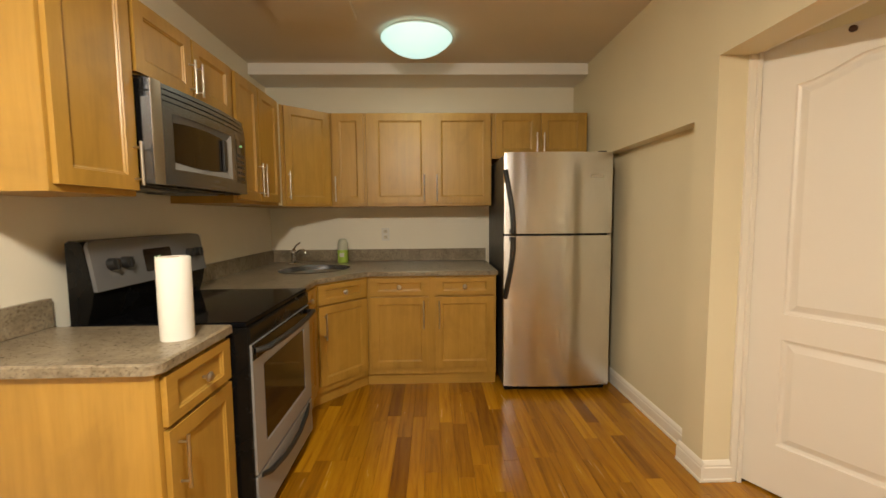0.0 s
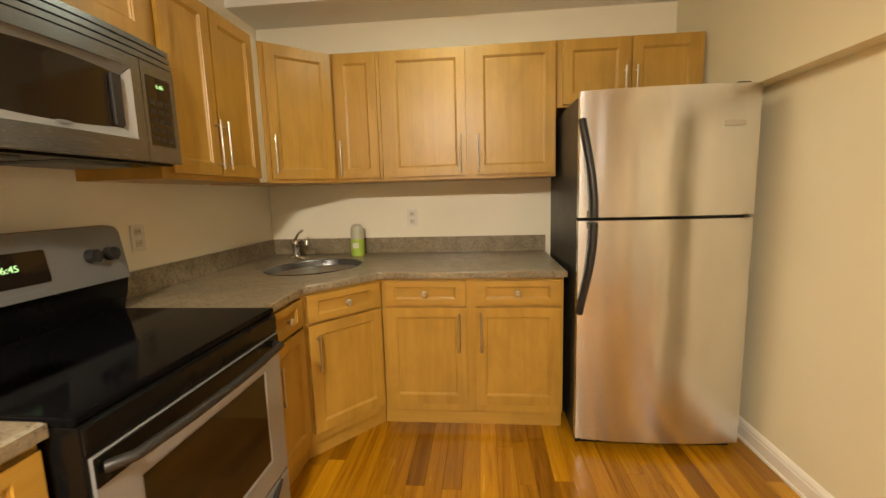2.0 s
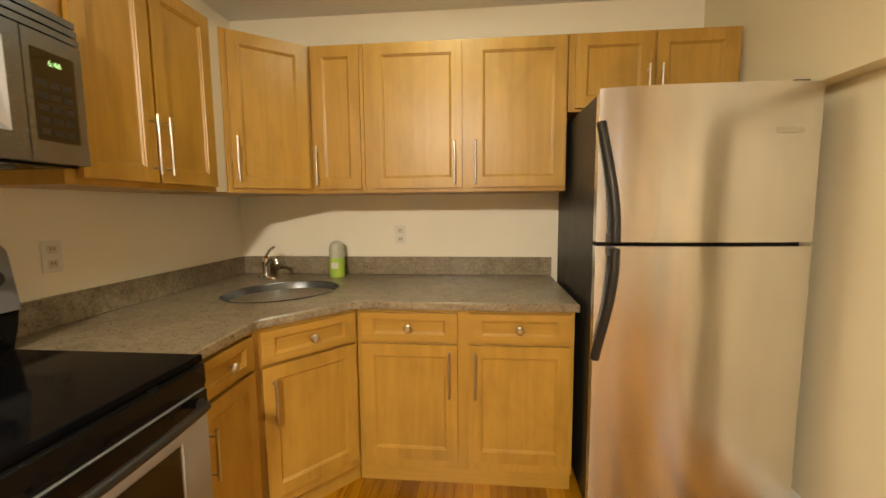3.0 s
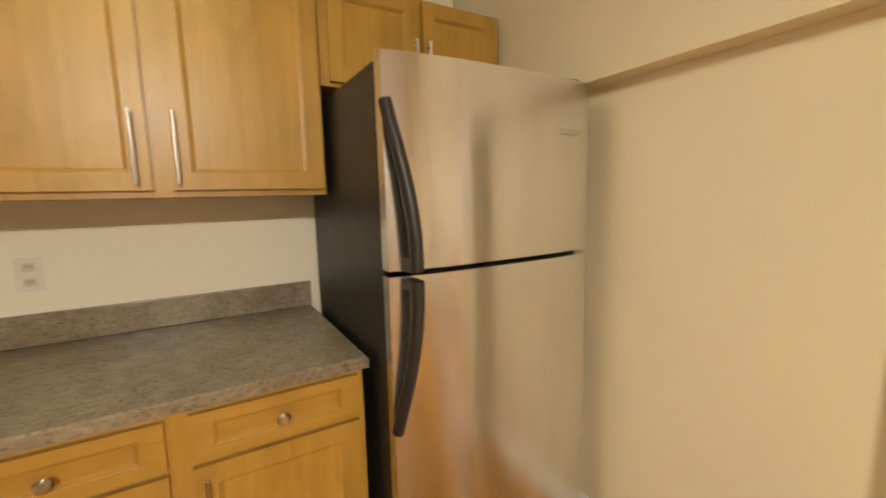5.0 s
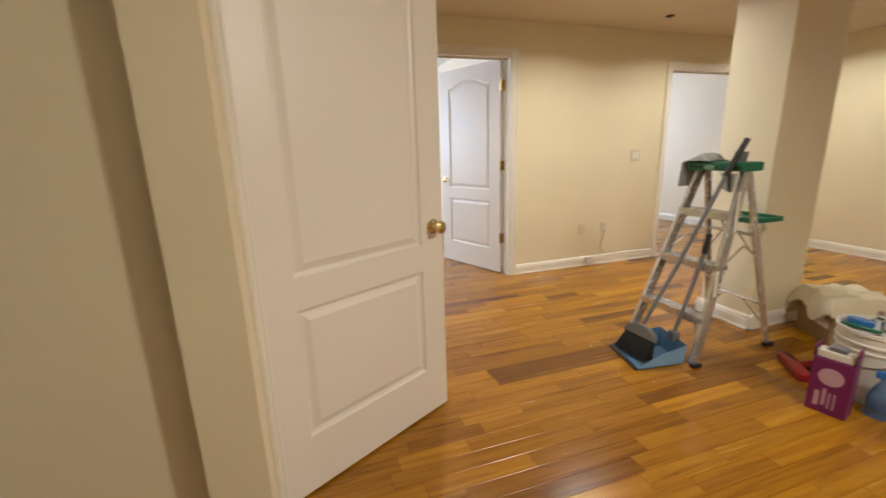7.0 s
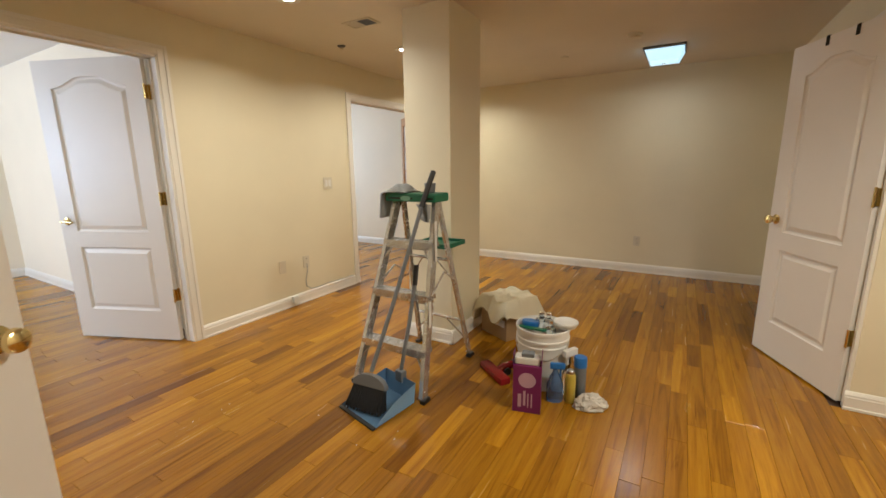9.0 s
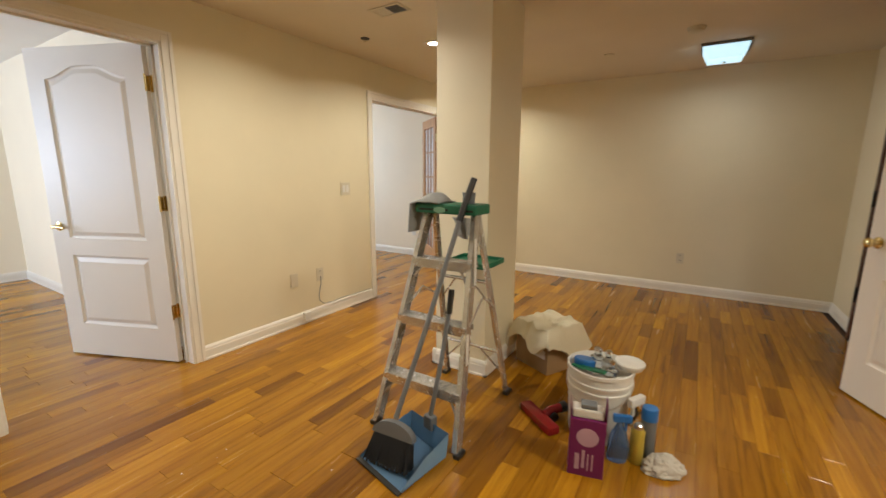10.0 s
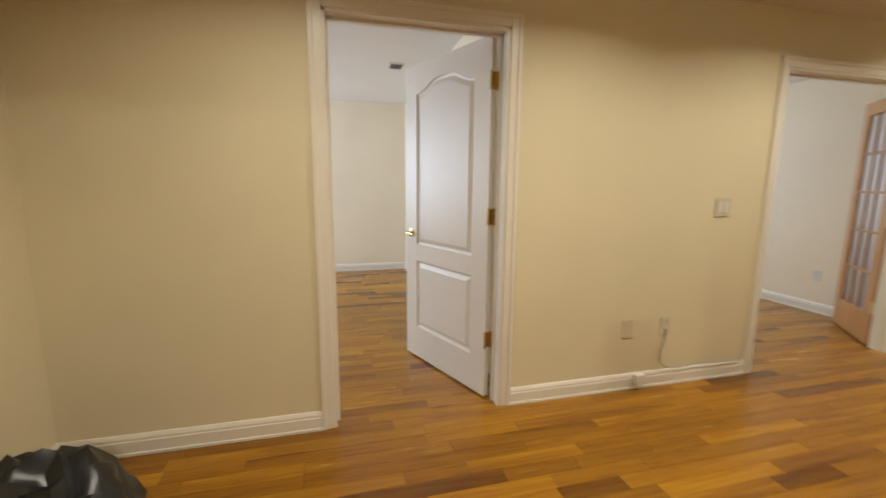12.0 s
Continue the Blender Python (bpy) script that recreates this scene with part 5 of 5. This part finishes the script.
solid("rag", lathe(bmesh.new(), [(0.128, 0.30), (0.135, 0.315), (0.10, 0.33), (0.04, 0.325)], 24), M_RAG, "crumpled cloth filling the bucket", "rag", m=pose(BX, BY, 0), smooth=True)
lb = thing("plastic_tub", pose(BX + 0.075, BY + 0.0, 0.335, 8, -6, 30), "dark blue plastic tub inside the bucket", "tub")
part("tub", lathe(bmesh.new(), [(0.050, 0), (0.055, 0.03), (0.050, 0.036), (0.02, 0.036)], 24), M_BLUECAP, lb, "", True)
lb = thing("scraper", pose(BX + 0.03, BY + 0.075, 0.350, 4, 6, -14), "green plastic scraper lying in the bucket", "scraper")
part("blade", boxes((-0.075, -0.018, 0, 0.06, 0.018, 0.012), bev=0.004), M_GREEN, lb)
part("handle", boxes((0.06, -0.010, 0.001, 0.10, 0.010, 0.012), bev=0.003), M_GREEN, lb)
for gx, gy, gh, gr in ((0.015, -0.02, 0.06, 0.034), (-0.035, 0.01, 0.075, 0.030), (0.03, -0.06, 0.05, 0.032), (-0.06, 0.055, 0.045, 0.030)):
    gl = thing("glass_jar", pose(BX + gx, BY + gy, 0.333), "small clear glass jar in the bucket", "jar", "clear jars in the bucket")
    part("jar", lathe(bmesh.new(), [(gr * 0.8, 0), (gr, gh * 0.3), (gr, gh * 0.75), (gr * 0.45, gh), (gr * 0.42, gh + 0.02)], 20), M_CLEARP, gl, "", True)
    part("lid", lathe(bmesh.new(), [(gr * 0.5, gh + 0.0205), (gr * 0.5, gh + 0.032), (gr * 0.3, gh + 0.036)], 16), M_CHROME, gl, "bright metal lid", True)
tb = thing("plastic_tub", pose(BX - 0.125, BY - 0.03, 0.362), "white lidded plastic tub on the bucket's rim", "tub")
part("tub", lathe(bmesh.new(), [(0.058, 0.0), (0.064, 0.018)], 28), M_WHITE, tb, "", True)
part("lid", lathe(bmesh.new(), [(0.070, 0.0185), (0.071, 0.030), (0.064, 0.034), (0.060, 0.031), (0.02, 0.031)], 28), M_WHITE, tb, "", True)

pb = thing("tissue_box", pose(1.428, 0.222, 0, 0, 0, 194), "tall purple cardboard box with an open top", "box")
part("body", boxes((-0.145, 0.0, 0.0, 0.0, 0.085, 0.265), bev=0.002), M_PURPLE, pb, "purple printed card")
part("flap", boxes((-0.002, 0.002, 0.265, 0.0005, 0.083, 0.345)), M_PURPLE, pb)
part("flap", boxes((-0.147, 0.002, 0.265, -0.1445, 0.083, 0.325)), M_PURPLE, pb)
part("carton", boxes((-0.140, 0.012, 0.265, -0.01, 0.075, 0.305), bev=0.008), M_WHITE, pb, "white carton inside")
part("packet", boxes((-0.105, 0.018, 0.3055, -0.04, 0.068, 0.325), bev=0.004), M_GREY, pb, "grey packet inside")
part("emblem", lathe(bmesh.new(), [(0.050, 0), (0.049, 0.0006), (0.01, 0.0006)], 32, Matrix.Translation((-0.072, 0.0, 0.185)) @ pose(0, 0, 0, 90) @ Matrix.Diagonal((0.9, 0.85, 1, 1))), M_LILAC, pb, "pale round print")
part("print", boxes((-0.118, -0.0008, 0.03, -0.100, 0.0, 0.105), (-0.090, -0.0008, 0.04, -0.078, 0.0, 0.125), (-0.068, -0.0008, 0.03, -0.062, 0.0, 0.11), (-0.05, -0.0008, 0.03, -0.044, 0.0, 0.11)), M_LILAC, pb, "pale unreadable print")


def can(name, x, y, profile, mt, label, category, cap=None, cap_mt=None, cap_label=""):
    t = thing(name, pose(x, y, 0), label, category, "cleaning bottles on the floor")
    part("can" if "can" in name else "bottle", lathe(bmesh.new(), profile, 24), mt, t, "", True)
    if cap:
        part("cap", lathe(bmesh.new(), cap, 24), cap_mt, t, cap_label, True)
    return t


def spray(x, y, rz, label, scale=1.0, mt=M_BLUELIQ):
    t = thing("spray_bottle", pose(x, y, 0, 0, 0, rz), label, "bottle", "cleaning bottles on the floor")
    s = scale
    part("bottle", lathe(bmesh.new(), [(0.042 * s, 0.001), (0.045 * s, 0.01), (0.045 * s, 0.10 * s), (0.030 * s, 0.145 * s), (0.014 * s, 0.175 * s), (0.013 * s, 0.19 * s)], 24, Matrix.Diagonal((1, 0.7, 1, 1))), mt, t, "", True)
    bm = boxes((-0.03 * s, -0.012 * s, 0.191 * s, 0.05 * s, 0.012 * s, 0.225 * s), bev=0.006)
    box(bm, 0.022 * s, -0.006 * s, 0.15 * s, 0.032 * s, 0.006 * s, 0.191 * s, 0.003)
    part("trigger", bm, M_WHITE if mt is M_CLEARP else M_BLUECAP, t, "spray head and trigger")
    return t


spray(1.400, 0.05, 200, "blue spray bottle standing before the bucket", 1.0)
spray(1.345, -0.075, 60, "clear plastic spray bottle beside the bucket", 1.2, M_CLEARP)
can("spray_can", 1.325, 0.020, [(0.027, 0.001), (0.029, 0.004), (0.029, 0.155), (0.022, 0.168)], M_YELLOW, "yellow and gold aerosol can", "spray can", [(0.020, 0.1685), (0.020, 0.185), (0.012, 0.192)], M_NICKEL, "metal top")
can("spray_can", 1.290, -0.055, [(0.031, 0.001), (0.033, 0.004), (0.033, 0.175), (0.030, 0.185)], M_GREY, "grey-blue aerosol can with a bright blue cap", "spray can", [(0.035, 0.1855), (0.035, 0.235), (0.032, 0.242), (0.01, 0.243)], M_BLUECAP, "bright blue cap")


def heap(rx, ry, h, seed, freq=3.0, amp=0.35, crease=0.0):
    bm = bmesh.new()
    bmesh.ops.create_icosphere(bm, subdivisions=4, radius=1.0)
    for v in bm.verts:
        c = v.co.copy()
        n = noise.noise(c * freq + Vector((seed, 0, 0))) * amp + 0.5 * amp * noise.noise(c * freq * 2.6 + Vector((0, seed, 0)))
        n += crease * (0.4 - abs(noise.noise(c * freq * 1.7 + Vector((seed, seed, 0))))) + 0.5 * crease * (0.4 - abs(noise.noise(c * freq * 4.1 + Vector((0, seed, seed)))))
        r = 1 + n
        v.co = Vector((c.x * rx * r, c.y * ry * r, max(0.0, c.z) * h * r + 0.002))
    return bm


solid("rag", heap(0.080, 0.060, 0.060, 4.0, 2.2, 0.12, 0.35), M_RAG, "crumpled white rag on the floor", "rag", m=pose(1.215, 0.015, 0, 0, 0, 30), smooth=True)
vh = thing("vacuum_nozzle", pose(1.80, -0.045, 0, 0, 0, -37), "red plastic vacuum floor nozzle", "vacuum head")
part("head", boxes((-0.135, -0.035, 0.001, 0.135, 0.035, 0.045), bev=0.014), M_RED, vh, "glossy red head", True)
part("neck", tube(bmesh.new(), [(0.0, -0.03, 0.03), (0.0, -0.07, 0.045), (0.0, -0.13, 0.05)], 0.024, 14), M_RED, vh, "red neck", True)
part("wheel", cyl(bmesh.new(), (-0.035, -0.075, 0.024), (0.035, -0.075, 0.024), 0.024, seg=18), M_BLACKM, vh, "black roller", True)
part("collar", tube(bmesh.new(), [(0.0, -0.131, 0.05), (0.0, -0.165, 0.052)], 0.028, 14), M_BLACKM, vh, "black collar", True)

cb = thing("cardboard_box", pose(1.985, -0.745, 0, 0, 0, -27), "brown cardboard box under a folded cloth", "box")
part("body", boxes((-0.148, -0.148, 0.0, 0.148, 0.148, 0.225), bev=0.003), M_CARD, cb)
part("shipping_label", boxes((-0.125, 0.1482, 0.10, -0.02, 0.1490, 0.165)), M_WHITE, cb, "white shipping label")
part("flap", boxes((-0.148, 0.150, 0.16, 0.02, 0.153, 0.228)), M_CARD, cb)


def drop(u, v):
    x, y = -0.265 + 0.53 * u, -0.235 + 0.47 * v
    edge = max(abs(x) - 0.160, abs(y) - 0.155, 0.0)
    n = noise.noise((u * 4.0, v * 4.0, 5.0)) * 0.020 + noise.noise((u * 11.0, v * 9.0, 1.0)) * 0.009
    fold = 0.022 * math.exp(-((u - 0.36 - 0.14 * v) / 0.03) ** 2) + 0.014 * math.exp(-((v - 0.62 + 0.2 * u) / 0.025) ** 2)
    pull = min(1.0, edge / 0.1)
    hang = edge * (1.55 + 0.5 * math.sin(u * 9.0 + v * 5.0))
    return Vector((x * (1 - 0.20 * pull), y * (1 - 0.16 * pull) + 0.012 * math.sin(u * 6), 0.298 + n + fold - hang + 0.02 * (1 - u)))


cloth("drop_cloth", pose(1.985, -0.745, 0, 0, 0, -27), 44, 36, 0, 0, drop, M_CLOTH, "folded cream canvas drop cloth on the box", "cloth", 0.018)
solid("cloth_fold", boxes((-0.17, -0.15, 0.2265, 0.17, 0.15, 0.262), bev=0.014), M_CLOTH, "lower folds of the canvas cloth", "cloth", m=pose(1.985, -0.745, 0, 0, 0, -27), smooth=True)
tbag = thing("trash_bag", pose(3.38, 2.39, 0), "full black plastic trash bag on the floor", "trash bag")
part("bag", heap(0.27, 0.24, 0.37, 7.0, 1.9, 0.14, 0.30), M_BAG, tbag, "", True)
part("knot", heap(0.05, 0.04, 0.07, 2.0, 3.0, 0.2, 0.4), M_BAG, tbag, "gathered neck", True).location = (0.02, 0.0, 0.33)

# flakes of dry paint
rng_f = random.Random(11)
fv, ff = [], []
for k in range(13):
    x, y, q = rng_f.uniform(1.9, 3.0), rng_f.uniform(0.0, 1.2), rng_f.uniform(0.002, 0.006)
    i = len(fv)
    for j in range(5):
        a = j * 1.257 + rng_f.uniform(-0.3, 0.3)
        fv += [(x + q * math.cos(a), y + q * 0.7 * math.sin(a), 0.0002), (x + q * 0.8 * math.cos(a), y + q * 0.56 * math.sin(a), 0.0014)]
    ff += [tuple(i + 2 * j + 1 for j in range(5))] + [(i + 2 * j, i + 2 * ((j + 1) % 5), i + 2 * ((j + 1) % 5) + 1, i + 2 * j + 1) for j in range(5)]
me = bpy.data.meshes.new("paint_flakes")
me.from_pydata(fv, [], ff)
me.materials.append(M_WHITE)
tagged(new("paint_flakes", me), "small flakes of dry white paint on the floor", "debris", "", "stuff")

# ---- floor strips, last ----


def strips():
    """Oak strips along y: rows of uneven lengths; yields x0, y0, x1, y1."""
    rng = random.Random(5)
    W = 0.083
    areas = []
    x = XL
    while x < 8.0:
        xa, xb = x, min(x + W, 8.0)
        if xa < XP:
            spans = [(YF, YB)] if xa >= 0.03 else [(-0.62, YB)]
        elif xa < 1.76:
            spans = [(YF, 2.60)]
            if xa < XR:
                spans = [(YF, YB)]
        elif xa < XA:
            spans = [(YF, YN)]
        elif xa < XA + 0.12:
            spans = [(D2[0], D2[1]), D1]
        elif xa < 7.6:
            spans = [(-3.28, 0.34), (0.46, 4.2)]
        else:
            spans = [(0.46, 4.2)]
        for a, b in spans:
            y = a - rng.random() * 0.5
            while y < b:
                ln = rng.uniform(0.28, 1.05)
                y0, y1 = max(y, a), min(y + ln, b)
                if y1 - y0 > 0.02:
                    areas.append((xa, y0, xb, y1))
                y += ln
        x += W
    return areas


def strip_mesh(verts, faces, x0, y0, x1, y1, dz):
    g, e = 0.0004, 0.0009
    k = len(verts)
    ring = [(x0 + g, y0 + g), (x1 - g, y0 + g), (x1 - g, y1 - g), (x0 + g, y1 - g)]
    top = [(x0 + g + e, y0 + g + e), (x1 - g - e, y0 + g + e), (x1 - g - e, y1 - g - e), (x0 + g + e, y1 - g - e)]
    verts += [(a, b, -0.011) for a, b in ring] + [(a, b, -0.0008 + dz) for a, b in ring] + [(a, b, dz) for a, b in top]
    for j in range(4):
        i = (j + 1) % 4
        faces += [(k + j, k + i, k + 4 + i, k + 4 + j), (k + 4 + j, k + 4 + i, k + 8 + i, k + 8 + j)]
    faces.append((k + 8, k + 9, k + 10, k + 11))


floor_ob = bpy.data.objects["floor"]
rest_v, rest_f, single = [], [], 0
rng = random.Random(9)
for x0, y0, x1, y1 in strips():
    dz = rng.uniform(-0.0005, 0.0)
    near = (1.55 < x0 < 3.9 and -0.45 < y0 < 1.35) or (-0.1 < x0 < 1.5 and 2.2 < y0 < 3.75) or (0.4 < x0 < 1.55 and -0.3 < y0 < 0.9)
    if near and single < 300:
        v, f = [], []
        cx, cy = (x0 + x1) / 2, (y0 + y1) / 2
        strip_mesh(v, f, x0 - cx, y0 - cy, x1 - cx, y1 - cy, dz)
        me = bpy.data.meshes.new("floor_strip")
        me.from_pydata(v, [], f)
        me.materials.append(M_PLANK)
        ob = new("floor_strip", me)
        ob.location = (cx, cy, 0)
        ob.parent = floor_ob
        single += 1
    else:
        strip_mesh(rest_v, rest_f, x0, y0, x1, y1, dz)
me = bpy.data.meshes.new("floor_strips")
me.from_pydata(rest_v, [], rest_f)
me.materials.append(M_PLANKS)
ob = new("floor_strips", me)
ob.parent = floor_ob
tagged(ob, "honey-coloured oak strip flooring", "", "", "stuff")
